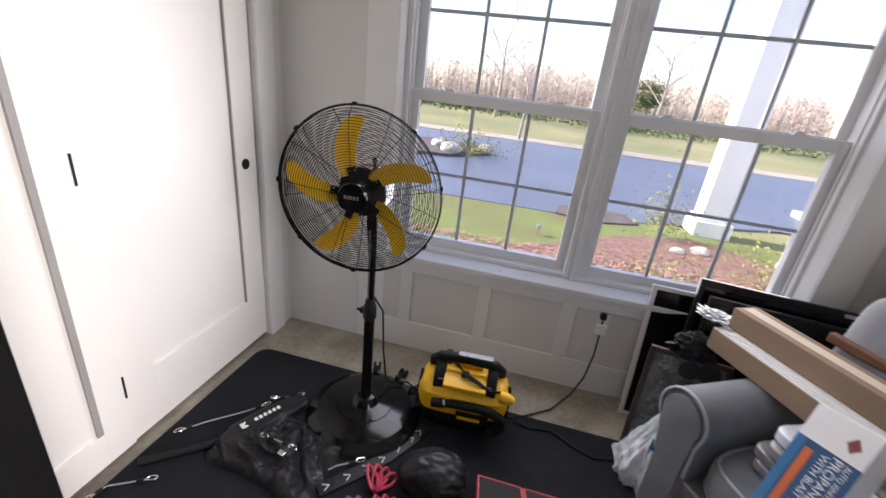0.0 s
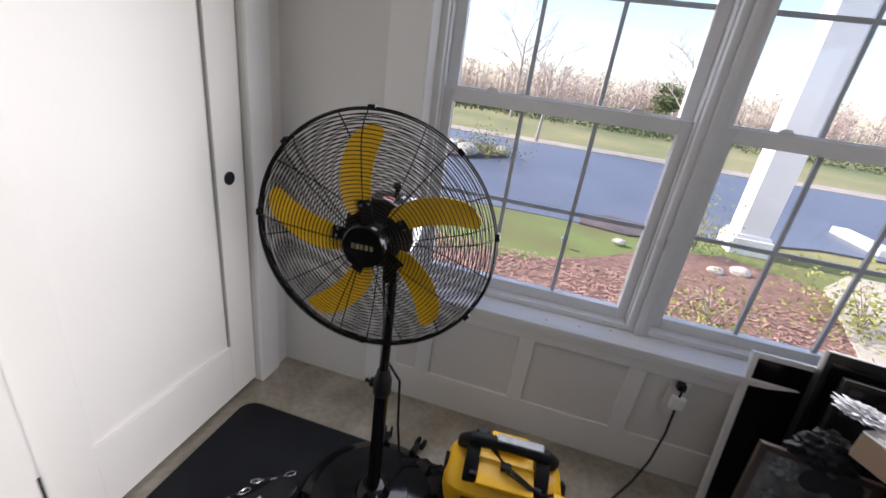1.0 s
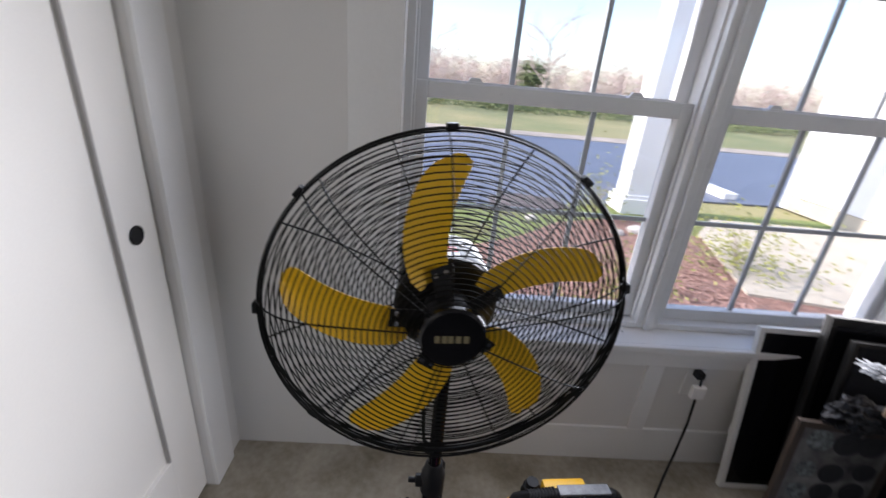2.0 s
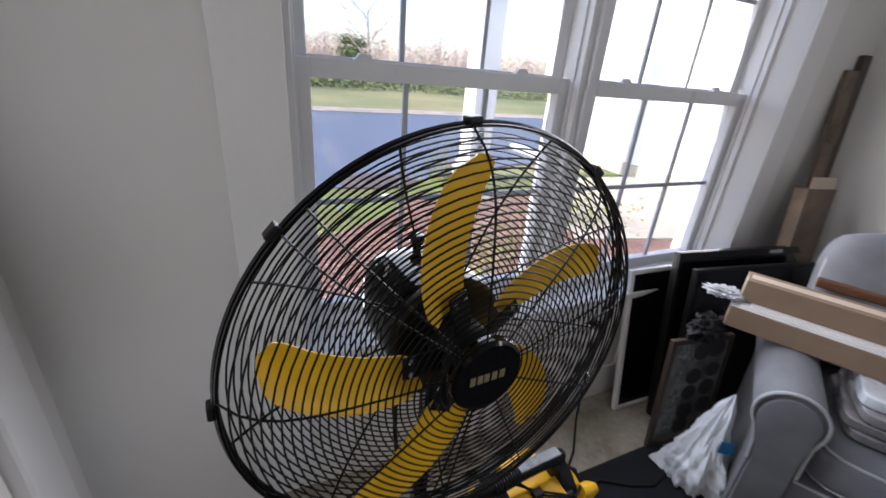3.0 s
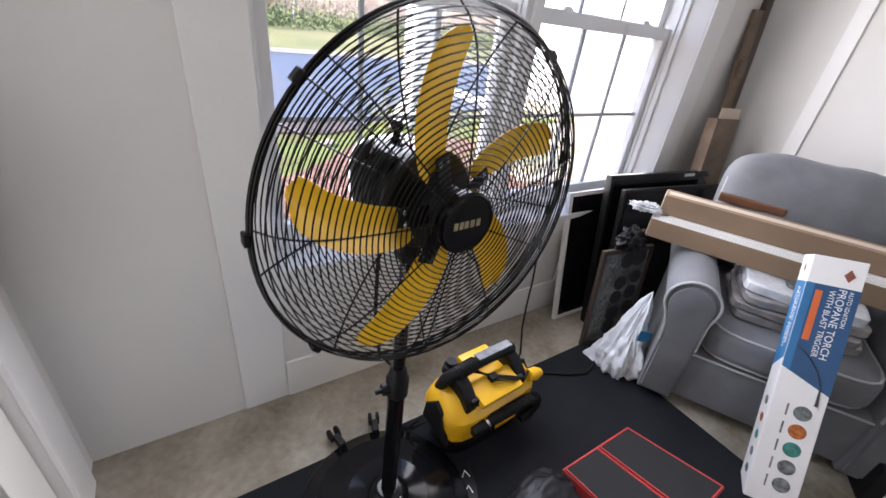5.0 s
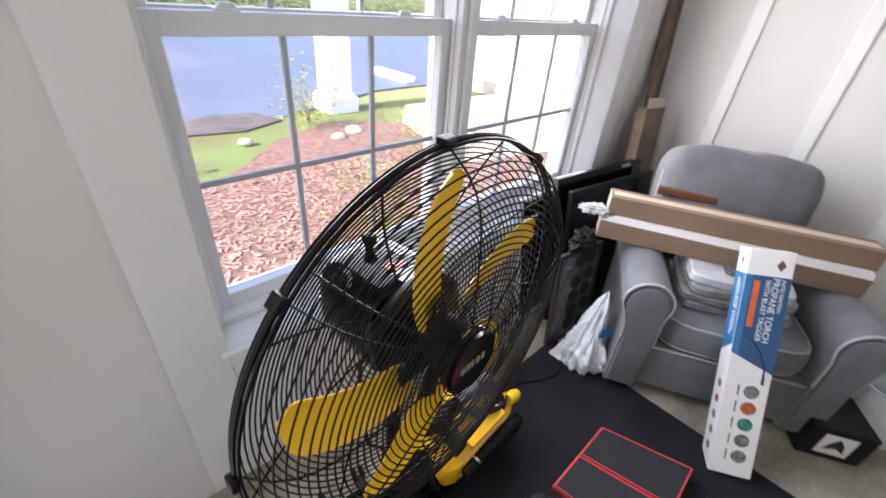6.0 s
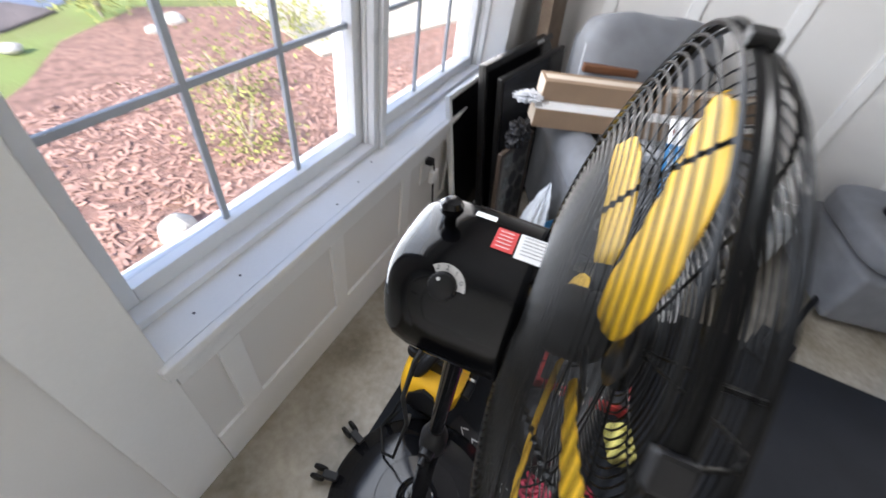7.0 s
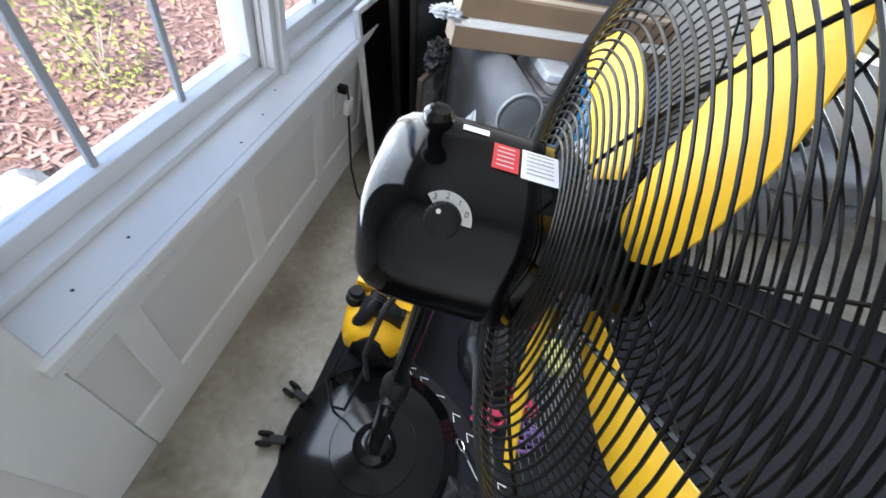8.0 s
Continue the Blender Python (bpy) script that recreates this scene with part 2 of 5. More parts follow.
def tube(points, r, seg=8, closed=False, bm=None, caps=True):
    """A round tube along points; r: one radius or one per point."""
    out = bm or bmesh.new()
    pts = [Vector(p) for p in points]
    n = len(pts)
    radii = r if isinstance(r, (list, tuple)) else [r] * n
    tang = []
    for i in range(n):
        a, b = (pts[i - 1], pts[(i + 1) % n]) if closed else (pts[max(i - 1, 0)], pts[min(i + 1, n - 1)])
        tang.append((b - a).normalized())
    up = Vector((0, 0, 1)) if abs(tang[0].z) < 0.9 else Vector((1, 0, 0))
    side = tang[0].cross(up).normalized()
    rings = []
    for i in range(n):
        side = (side - tang[i] * side.dot(tang[i])).normalized()
        other = tang[i].cross(side)
        rings.append([out.verts.new(pts[i] + radii[i] * (math.cos(2 * math.pi * k / seg) * side + math.sin(2 * math.pi * k / seg) * other)) for k in range(seg)])
    for i in range(n if closed else n - 1):
        a, b = rings[i], rings[(i + 1) % n]
        for k in range(seg):
            out.faces.new((a[k], a[(k + 1) % seg], b[(k + 1) % seg], b[k]))
    if caps and not closed:
        out.faces.new(rings[0][::-1])
        out.faces.new(rings[-1])
    return out


def lathe(profile, seg=40, axis="z", center=(0, 0, 0), bm=None):
    """Turned solid from (radius, height) pairs."""
    out = bm or bmesh.new()
    c = Vector(center)
    rings = []
    for r, h in profile:
        ring = []
        for k in range(seg):
            a = 2 * math.pi * k / seg
            p = (r * math.cos(a), r * math.sin(a), h) if axis == "z" else (r * math.cos(a), h, r * math.sin(a)) if axis == "y" else (h, r * math.cos(a), r * math.sin(a))
            ring.append(out.verts.new(c + Vector(p)))
        rings.append(ring)
    for a, b in zip(rings, rings[1:]):
        for k in range(seg):
            out.faces.new((a[k], a[(k + 1) % seg], b[(k + 1) % seg], b[k]))
    out.faces.new(rings[0][::-1])
    out.faces.new(rings[-1])
    return out


def prism(outline, h0, h1, axis="z", bm=None, bevel=0.0):
    """An outline in two axes, extruded along the third."""
    out = bm or bmesh.new()
    put = {"z": lambda a, b, h: (a, b, h), "y": lambda a, b, h: (a, h, b), "x": lambda a, b, h: (h, a, b)}[axis]
    lo = [out.verts.new(put(a, b, h0)) for a, b in outline]
    hi = [out.verts.new(put(a, b, h1)) for a, b in outline]
    f0, f1 = out.faces.new(lo[::-1]), out.faces.new(hi)
    n = len(outline)
    for i in range(n):
        out.faces.new((lo[i], lo[(i + 1) % n], hi[(i + 1) % n], hi[i]))
    if bevel:
        es = list(f0.edges) + list(f1.edges)
        bmesh.ops.bevel(out, geom=es, offset=bevel, segments=2, profile=0.6, affect="EDGES")
    return out


def cushion(w, d, h, puff=0.12, n=10, power=5.0, wrinkle=0.004, seed=0):
    """A stuffed cushion: a superellipsoid-like block centred at the origin."""
    bm = bmesh.new()
    bmesh.ops.create_cube(bm, size=2)
    bmesh.ops.subdivide_edges(bm, edges=bm.edges[:], cuts=n, use_grid_fill=True)
    for v in bm.verts:
        x, y, z = v.co
        k = (abs(x) ** power + abs(y) ** power + abs(z) ** power) ** (1 / power)
        x, y, z = x / k, y / k, z / k
        bulge = 1 + puff * (1 - x * x) * (1 - y * y)
        v.co = Vector((x * w / 2, y * d / 2, z * h / 2 * bulge))
        v.co += wrinkle * noise.noise_vector(Vector((v.co.x * 9 + seed, v.co.y * 9, v.co.z * 9)))
    return bm


def blob(size, seed=0, sub=4, rough=0.25, freq=2.2, floor=None):
    """A crumpled soft thing."""
    bm = bmesh.new()
    bmesh.ops.create_icosphere(bm, subdivisions=sub, radius=1)
    for v in bm.verts:
        p = v.co.copy()
        q = p * freq + Vector((seed * 3.1, seed, 0))
        f = 1 + rough * noise.noise(q) + rough * 0.6 * noise.ridged_multi_fractal(q * 1.6, 1.0, 2.0, 3, 1.0, 2.0) * 0.4
        v.co = Vector((p.x * size[0] * f, p.y * size[1] * f, p.z * size[2] * f))
        if floor is not None and v.co.z < floor:
            v.co.z = floor
    return bm


def words(text, size, mat, parent, m, depth=0.0004, align="CENTER"):
    """Printed words as a thin mesh, in the x-y plane of m."""
    cu = bpy.data.curves.new("words", "FONT")
    cu.body, cu.size, cu.extrude, cu.align_x, cu.align_y = text, size, depth, align, "CENTER"
    tmp = bpy.data.objects.new("words", cu)
    me = bpy.data.meshes.new_from_object(tmp)
    bpy.data.objects.remove(tmp)
    return part("printed_line", me, mat, parent, m=m)


def arc_points(cx, cz, r, a0, a1, n):
    return [(cx + r * math.cos(radians(a0 + (a1 - a0) * i / n)), cz + r * math.sin(radians(a0 + (a1 - a0) * i / n))) for i in range(n + 1)]


# ---- room ----
RX, BY, CZ = 3.0, -4.6, 2.45
WX0, WX1, WZ0, WZ1 = 0.577, 2.475, 0.56, 2.10

solid("floor", box(-0.9, RX + 0.15, BY - 0.15, 0.19, -0.12, 0.0), "floor", "beige mottled sealed concrete floor", "floor", "structure")
solid("ceiling", box(-0.9, RX + 0.15, BY - 0.15, 0.19, CZ, CZ + 0.12), "ceiling", "flat white painted ceiling", "ceiling", "structure")

bm = box(-0.15, WX0, 0, 0.19, 0, CZ)
box(WX1, RX + 0.15, 0, 0.19, 0, CZ, bm=bm)
box(WX0, WX1, 0, 0.19, 0, WZ0 - 0.03, bm=bm)
box(WX0, WX1, 0, 0.19, WZ1, CZ, bm=bm)
wall_window = solid("wall_north", bm, "wall", "white painted wall with a wide double window", "wall", "structure")
side_wall = box(RX, RX + 0.15, -2.2, 0, 0, CZ)
# gap out of view in this wall, added to hold the side fill lamp
box(RX, RX + 0.15, BY, -3.6, 0, CZ, bm=side_wall)
box(RX, RX + 0.15, -3.6, -2.2, 0, 0.75, bm=side_wall)
box(RX, RX + 0.15, -3.6, -2.2, 2.05, CZ, bm=side_wall)
wall_right = solid("wall_east", side_wall, "wall", "white board-and-batten wall", "wall", "structure")
# out of view; kept dark so it returns little bounce light
solid("wall_south", box(-0.15, RX + 0.15, BY - 0.15, BY, 0, CZ), "charcoal", "unseen wall behind the camera, dark to cut bounce light", "wall", "structure")
# closet wall: corner return, header over the doors, far end
bm = box(-0.15, 0.0, -0.19, 0.0, 0, CZ)
box(-0.15, 0.0, -2.62, -0.19, 2.06, CZ, bm=bm)
box(-0.15, 0.0, BY, -2.62, 0, CZ, bm=bm)
solid("wall_west", bm, "wall", "white painted closet wall", "wall", "structure")
bm = box(-0.9, -0.85, -2.7, -0.1, 0, CZ)
box(-0.9, -0.15, -0.19, -0.1, 0, CZ, bm=bm)
box(-0.9, -0.15, -2.7, -2.62, 0, CZ, bm=bm)
solid("closet_back", bm, "wall", "plain inside walls of the closet", "wall", "structure")
solid("closet_casing", box(0, 0.014, -0.192, -0.075, 0, 2.14, 0.003), "trim", "white flat casing beside the closet doors", "trim", "structure")


def batten(parent, x0, x1, y0, y1, z0, z1):
    return part("batten", box(x0, x1, y0, y1, z0, z1, 0.0025), "trim", parent)


for y in (-0.40, -0.80, -1.22, -1.63, -2.04):
    batten(wall_right, RX - 0.014, RX + 0.002, y, y + 0.062, 0.16, CZ - 0.1)
part("baseboard", box(RX - 0.016, RX + 0.002, BY, 0, 0, 0.16, 0.003), "trim", wall_right)
# flat boards beside and under the window
batten(wall_window, 0.43, 0.575, -0.005, 0.002, 0.0, CZ)
batten(wall_window, 2.477, 2.622, -0.010, 0.002, 0.0, CZ)
for x in (0.672, 1.09, 1.515, 1.93, 2.345):
    batten(wall_window, x, x + 0.063, -0.010, 0.002, 0.165, 0.47)
part("baseboard", box(0.5765, 2.476, -0.010, 0.002, 0, 0.165, 0.0025), "trim", wall_window)
part("apron", box(0.5765, 2.476, -0.010, 0.002, 0.47, WZ0 - 0.031, 0.0025), "trim", wall_window)


def closet_door(name, x, y0, y1, z0, z1, stile, rail, label, bead=0.006, both=True):
    """Shaker door: stiles, rails and a recessed panel. y0 > y1."""
    d = thing(name, Matrix.Translation((x, (y0 + y1) / 2, z0)), label, "door", "closet doors", "structure")
    t = 0.034
    for a, b in ((y0 - stile, y0), (y1, y1 + stile)):
        part("stile", box(x - t, x, a, b, z0, z1, 0.002), "door", d, world=True)
    for a, b in ((z0, z0 + rail), (z1 - 0.12, z1)):
        part("rail", box(x - t, x, y1 + stile, y0 - stile, a, b, 0.002), "door", d, world=True)
    part("panel", box(x - t + 0.008, x - 0.012, y1 + stile - 0.004, y0 - stile + 0.004, z0 + rail - 0.004, z1 - 0.116), "door", d, world=True)
    # grey strips put the recess shade along the panel edges into colour
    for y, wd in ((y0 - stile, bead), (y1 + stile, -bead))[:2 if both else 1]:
        part("panel_edge_shade", box(x - 0.014, x - 0.0015, min(y, y - wd), max(y, y - wd), z0 + rail, z1 - 0.12), "bead", d, "grey strip painting the shade at the panel edge", world=True)
    return d


door_a = closet_door("door_1", -0.022, -0.195, -0.992, 0.02, 2.05, 0.132, 0.255, "tall white flat-panel closet door, closed", both=False)
pull = part("finger_pull", lathe([(0.024, 0.0), (0.024, 0.003), (0.021, 0.004), (0.019, 0.0015), (0.002, 0.001)], 28, "x", (-0.022, -0.27, 0.963)), "plastic", door_a, "round black recessed pull", True, True)
door_b = closet_door("door_2", 0.0, -0.998, -1.8, 0.035, 2.05, 0.096, 0.13, "tall white closet door leaf with a recessed panel", 0.018)
for z in (0.245, 1.017, 1.8):
    part("hinge", box(-0.001, 0.0035, -1.003, -0.9965, z, z + 0.092, 0.0008), "plastic", door_b, "thin dark hinge edge", world=True)
closet_door("door_3", -0.022, -1.804, -2.615, 0.02, 2.05, 0.12, 0.2, "tall white closet door leaf, closed")


# ---- windows ----
def window_unit(name, gx0, gx1):
    """Double-hung unit; gx0..gx1 is the glass width."""
    w = thing(name, Matrix.Translation(((gx0 + gx1) / 2, 0.17, WZ0)), "white vinyl double-hung window with six-pane grilles", "window", "double windows", "structure")
    s = 0.044
    for a, b in ((gx0 - s - 0.026, gx0 - s), (gx1 + s, gx1 + s + 0.026)):
        part("frame", box(a, b, 0.10, 0.255, WZ0, WZ1, 0.003), "vinyl", w, world=True)
        part("frame_stop", box(a if a < gx0 else b - 0.034, a + 0.034 if a < gx0 else b, 0.125, 0.14, WZ0 + 0.02, WZ1, 0.002), "vinyl", w, world=True)
    part("frame", box(gx0 - s, gx1 + s, 0.10, 0.255, WZ0, WZ0 + 0.022, 0.003), "vinyl", w, world=True)
    part("frame", box(gx0 - s, gx1 + s, 0.10, 0.255, WZ1 - 0.022, WZ1, 0.003), "vinyl", w, world=True)

    def sash(nm, y0, y1, z0, z1, bottom, top):
        sh = part(nm, box(gx0 - s, gx0, y0, y1, z0, z1, 0.003), "vinyl", w, world=True)
        part("stile", box(gx1, gx1 + s, y0, y1, z0, z1, 0.003), "vinyl", sh, world=True)
        part("rail", box(gx0, gx1, y0, y1, z0, z0 + bottom, 0.003), "vinyl", sh, world=True)
        part("rail", box(gx0, gx1, y0, y1, z1 - top, z1, 0.003), "vinyl", sh, world=True)
        yg = (y0 + y1) / 2
        for k in (1, 2):
            x = gx0 + (gx1 - gx0) * k / 3
            part("muntin", box(x - 0.008, x + 0.008, yg - 0.006, yg + 0.006, z0 + bottom, z1 - top, 0.002), "muntin", sh, world=True)
        zm = (z0 + bottom + z1 - top) / 2
        part("muntin", box(gx0, gx1, yg - 0.0055, yg + 0.0055, zm - 0.008, zm + 0.008, 0.002), "muntin", sh, world=True)
        g = part("pane", box(gx0 - 0.003, gx1 + 0.003, yg + 0.0075, yg + 0.0105, z0 + bottom - 0.003, z1 - top + 0.003), "glass", sh, "clear window glass", world=True)
        g.visible_shadow = False
        return sh

    sash("lower_sash", 0.145, 0.185, WZ0 + 0.022, 1.362, 0.045, 0.05)
    sash("upper_sash", 0.195, 0.232, 1.318, WZ1 - 0.022, 0.05, 0.035)
    for k in (0.18, 0.82):
        x = gx0 + (gx1 - gx0) * k
        lt = part("latch", box(x - 0.027, x + 0.027, 0.15, 0.18, 1.362, 1.368, 0.002), "vinyl", w, world=True)
        part("lever", prism([(x - 0.022, 1.368), (x + 0.022, 1.368), (x + 0.014, 1.379), (x - 0.014, 1.379)], 0.157, 0.172, "y", bevel=0.002), "vinyl", lt, world=True)
    return w


window_unit("window_1", 0.645, 1.445)
window_unit("window_2", 1.615, 2.415)
solid("mullion", box(1.5155, 1.5445, 0.085, 0.255, WZ0, WZ1, 0.003), "vinyl", "white mullion between the two windows", "window frame", "structure")
bm = box(0.556, 2.496, -0.022, 0.0, WZ0 - 0.03, WZ0, 0.006)
box(WX0, WX1, 0.0, 0.11, WZ0 - 0.03, WZ0 - 0.001, bm=bm)
sill = solid("window_sill", bm, "trim", "white painted window sill with dust and screw heads", "window sill", "structure")
for x, y in ((0.69, 0.07), (0.823, 0.07), (1.176, 0.045), (1.306, 0.06), (1.426, 0.09)):
    part("screw_hole", lathe([(0.0035, 0), (0.003, 0.0008)], 10, "z", (x, y - 0.02, WZ0 - 0.0008)), "dark_print", sill, "dark screw hole")
part("bed_mould", box(0.562, 2.49, -0.017, -0.0105, WZ0 - 0.05, WZ0 - 0.0305, 0.003), "trim", sill)


# ---- outdoors ----
GZ = -0.55
bm = bmesh.new()
bmesh.ops.create_grid(bm, x_segments=40, y_segments=40, size=1)
for v in bm.verts:
    v.co = Vector((v.co.x * 900, 0.3 + (v.co.y + 1) * 450, GZ - 0.03))
solid("ground", bm, "field", "dry grass field reaching to the horizon", "ground", "structure")


def sheet(outline, z0, z1, name, mat, label, cat):
    return solid(name, prism(outline, z0, z1), mat, label, cat, "structure")


sheet([(-30, 2.0), (60, 2.0), (60, 6.6), (-30, 5.6)], GZ - 0.02, GZ, "lawn", "lawn", "short green lawn strip", "lawn")
sheet([(-60, 5.2), (2.6, 5.5), (6.0, 6.9), (60, 9), (60, 16.6), (-60, 15.6)], GZ - 0.02, GZ + 0.012, "driveway", "asphalt", "wide asphalt driveway", "road")
sheet([(-90, 15.7), (90, 17.0), (90, 18.6), (-90, 17.4)], GZ - 0.02, GZ + 0.006, "verge", "gravel", "pale gravel verge beside the driveway", "verge")
# dark mottled sheets: one at the driveway edge, one under the island
sheet([(1.75, 5.45), (2.5, 5.3), (3.2, 5.6), (3.0, 6.15), (2.3, 6.3), (1.8, 6.0)], GZ - 0.01, GZ + 0.03, "soil_patch", "soil", "dark mottled patch at the driveway edge", "soil")
sheet([(-3.4, 9.0), (-1.2, 9.6), (-0.2, 11.0), (-0.5, 12.4), (-2.6, 12.6), (-4.2, 11.0)], GZ - 0.01, GZ + 0.10, "island_bed", "soil", "dark planted island beside the driveway", "soil")
bed = [(-6, 0.2), (9, 0.2), (9, 2.6), (5.4, 4.0), (3.9, 5.2), (2.7, 4.7), (2.0, 4.0), (1.0, 3.3), (-0.5, 3.0), (-3, 2.8), (-6, 2.7)]
mulch_bed = sheet(bed, GZ - 0.02, GZ + 0.03, "mulch_bed", "mulch", "reddish bark mulch bed under the window", "mulch")
sheet([(4.2, 2.6), (14, 0.4), (14, 5.2), (5.6, 5.4), (4.9, 4.6)], GZ, GZ + 0.06, "pavement", "paving", "pale sunlit concrete path", "path")

# scattered bark chips
rng = random.Random(4)
bm = bmesh.new()
for i in range(9000):
    x, y = rng.uniform(-1.2, 4.6), 0.35 + rng.random() ** 1.3 * 3.2
    l, w, a = rng.uniform(0.015, 0.05), rng.uniform(0.005, 0.014), rng.uniform(0, math.pi)
    ca, sa, tz = math.cos(a), math.sin(a), rng.uniform(-0.012, 0.012)
    z = GZ + 0.032 + rng.uniform(0, 0.015)
    q = [bm.verts.new((x + ca * u * l - sa * v * w, y + sa * u * l + ca * v * w, z + u * tz)) for u, v in ((-1, -1), (1, -1), (1, 1), (-1, 1))]
    bm.faces.new(q)
solid("bark_chips", bm, "chip", "scattered reddish bark chips", "mulch", "stuff")


def leaf_clump(bm, c, size, count, leaf, rng):
    for _ in range(count):
        d = Vector((rng.gauss(0, 1), rng.gauss(0, 1), rng.gauss(0, 1)))
        p = Vector(c) + Vector((d.x * size[0], d.y * size[1], abs(d.z) * size[2])) * 0.5
        u = Vector((rng.gauss(0, 1), rng.gauss(0, 1), rng.gauss(0, 1))).normalized()
        v = u.orthogonal().normalized()
        q = [bm.verts.new(p + (u * a + v * b) * leaf) for a, b in ((-1, 0), (0, -0.45), (1, 0), (0, 0.45))]
        bm.faces.new(q)


def shrub(x, y, w, h, count, leaf, label, mat="shrub"):
    s = thing("shrub", Matrix.Translation((x, y, GZ + 0.03)), label, "shrub", "garden shrubs")
    rr = random.Random(int(x * 77 + y * 13))
    bm = bmesh.new()
    for _ in range(7):
        a, b = rr.uniform(0, 6.3), rr.uniform(0.2, 0.5)
        tube([(0, 0, 0), (0.3 * b * w * math.cos(a), 0.3 * b * w * math.sin(a), h * 0.4), (b * w * math.cos(a), b * w * math.sin(a), h * 0.85)], [0.008, 0.006, 0.003], 5, bm=bm)
    part("stem", bm, "bark", s)
    bm = bmesh.new()
    leaf_clump(bm, (0, 0, h * 0.1), (w, w, h), count, leaf, rr)
    part("crown", bm, mat, s)
    return s


shrub(2.35, 1.8, 0.4, 0.42, 520, 0.019, "small yellow-green shrub in the mulch")
shrub(2.85, 2.5, 0.45, 0.45, 380, 0.024, "low yellowish shrub in the mulch")
shrub(4.55, 3.3, 0.7, 0.6, 900, 0.03, "round yellow shrub beside the path")
shrub(3.4, 5.1, 0.4, 0.7, 500, 0.03, "upright green shrub at the driveway edge")
solid("garden_stone", blob((0.11, 0.09, 0.10), 5, 3, 0.15, 1.2, -0.05), "stone", "pale rounded stone in the mulch", "stone").location = (1.42, 1.47, GZ + 0.07)
for i, (x, y, s) in enumerate(((3.5, 4.35, 0.10), (3.85, 4.5, 0.13), (2.3, 4.75, 0.09))):
    o = solid("garden_stone", blob((s, s * 0.8, s * 0.55), i, 3, 0.2, 1.4, -0.05), "stone", "pale rock edging the mulch bed", "stone", group="bed edging stones")
    o.location = (x, y, GZ + 0.05)
gl = thing("garden_light", Matrix.Translation((1.47, 4.1, GZ)), "small grey solar path light", "garden light")
part("stake", tube([(0, 0, 0), (0, 0, 0.1)], 0.008, 8), "steel", gl)
part("lamp_head", lathe([(0.01, 0.09), (0.035, 0.1), (0.03, 0.14), (0.045, 0.145), (0.01, 0.165)], 20), "steel", gl)

# porch with a column, steps and a rail
col = thing("porch_column", Matrix.Translation((4.35, 5.85, GZ)), "white square porch column lit by the sun", "column")
part("plinth", box(-0.29, 0.29, -0.29, 0.29, 0, 0.26, 0.01), "column", col)
part("shaft", prism([(-0.21, -0.21), (0.21, -0.21), (0.21, 0.21), (-0.21, 0.21)], 0.26, 5.0), "column", col)
part("collar", box(-0.25, 0.25, -0.25, 0.25, 0.26, 0.32, 0.008), "column", col)
wing = thing("house_wing", Matrix.Translation((8.2, 2.6, GZ)), "white sided wing of the house in the sun", "house")
part("wall", box(0.02, 5, -2.3, 4.4, 0, 4.6), "siding", wing)
for k in range(26):
    part("siding_board", prism([(0.02, 0.3 + k * 0.165), (0.002, 0.3 + k * 0.165), (0.012, 0.3 + k * 0.165 + 0.163), (0.02, 0.3 + k * 0.165 + 0.163)], -2.3, 4.4, "y"), "siding", wing)
part("corner_board", box(-0.012, 0.11, 4.4, 4.425, 0, 4.6, 0.004), "siding", wing)
part("corner_board", box(-0.012, 0.0, 4.29, 4.425, 0, 4.6, 0.004), "siding", wing)
part("foundation", box(-0.01, 5, -2.3, 4.4, 0, 0.29), "paving", wing, "pale concrete foundation")
kerb = solid("kerb_block", box(-0.16, 0.16, -0.75, 0.75, 0.0, 0.15, 0.02), "column", "white painted kerb block beside the driveway", "kerb")
kerb.location = (7.25, 8.0, GZ)


def bare_tree(x, y, h, seed, label, mat="bark"):
    t = thing("tree", Matrix.Translation((x, y, GZ)), label, "tree", "bare trees")
    rr = random.Random(seed)
    bm = bmesh.new()
    tube([(0, 0, 0), (0.02 * h, 0, h * 0.35), (0.01 * h, 0.01 * h, h * 0.8)], [0.022 * h, 0.015 * h, 0.006 * h], 7, bm=bm)
    part("trunk", bm, mat, t)
    bm = bmesh.new()

    def grow(p, d, l, r, depth):
        q = p + d * l * 0.5 + Vector((rr.gauss(0, 0.05), rr.gauss(0, 0.05), 0.02)) * l
        e = p + d * l
        tube([p, q, e], [r, r * 0.75, r * 0.45], 4, bm=bm, caps=False)
        if depth:
            for _ in range(rr.choice((3, 4))):
                nd = (d + Vector((rr.gauss(0, 0.45), rr.gauss(0, 0.45), rr.gauss(0.12, 0.25)))).normalized()
                grow(p + d * l * rr.uniform(0.45, 1.0), nd, l * rr.uniform(0.5, 0.7), r * 0.5, depth - 1)

    for k in range(11):
        a, z = k * 2.4, h * (0.25 + 0.05 * k)
        grow(Vector((0.01 * h, 0, z)), Vector((math.cos(a), math.sin(a), 0.9)).normalized(), h * 0.33, 0.006 * h, 3)
    part("crown", bm, "twig", t)
    return t


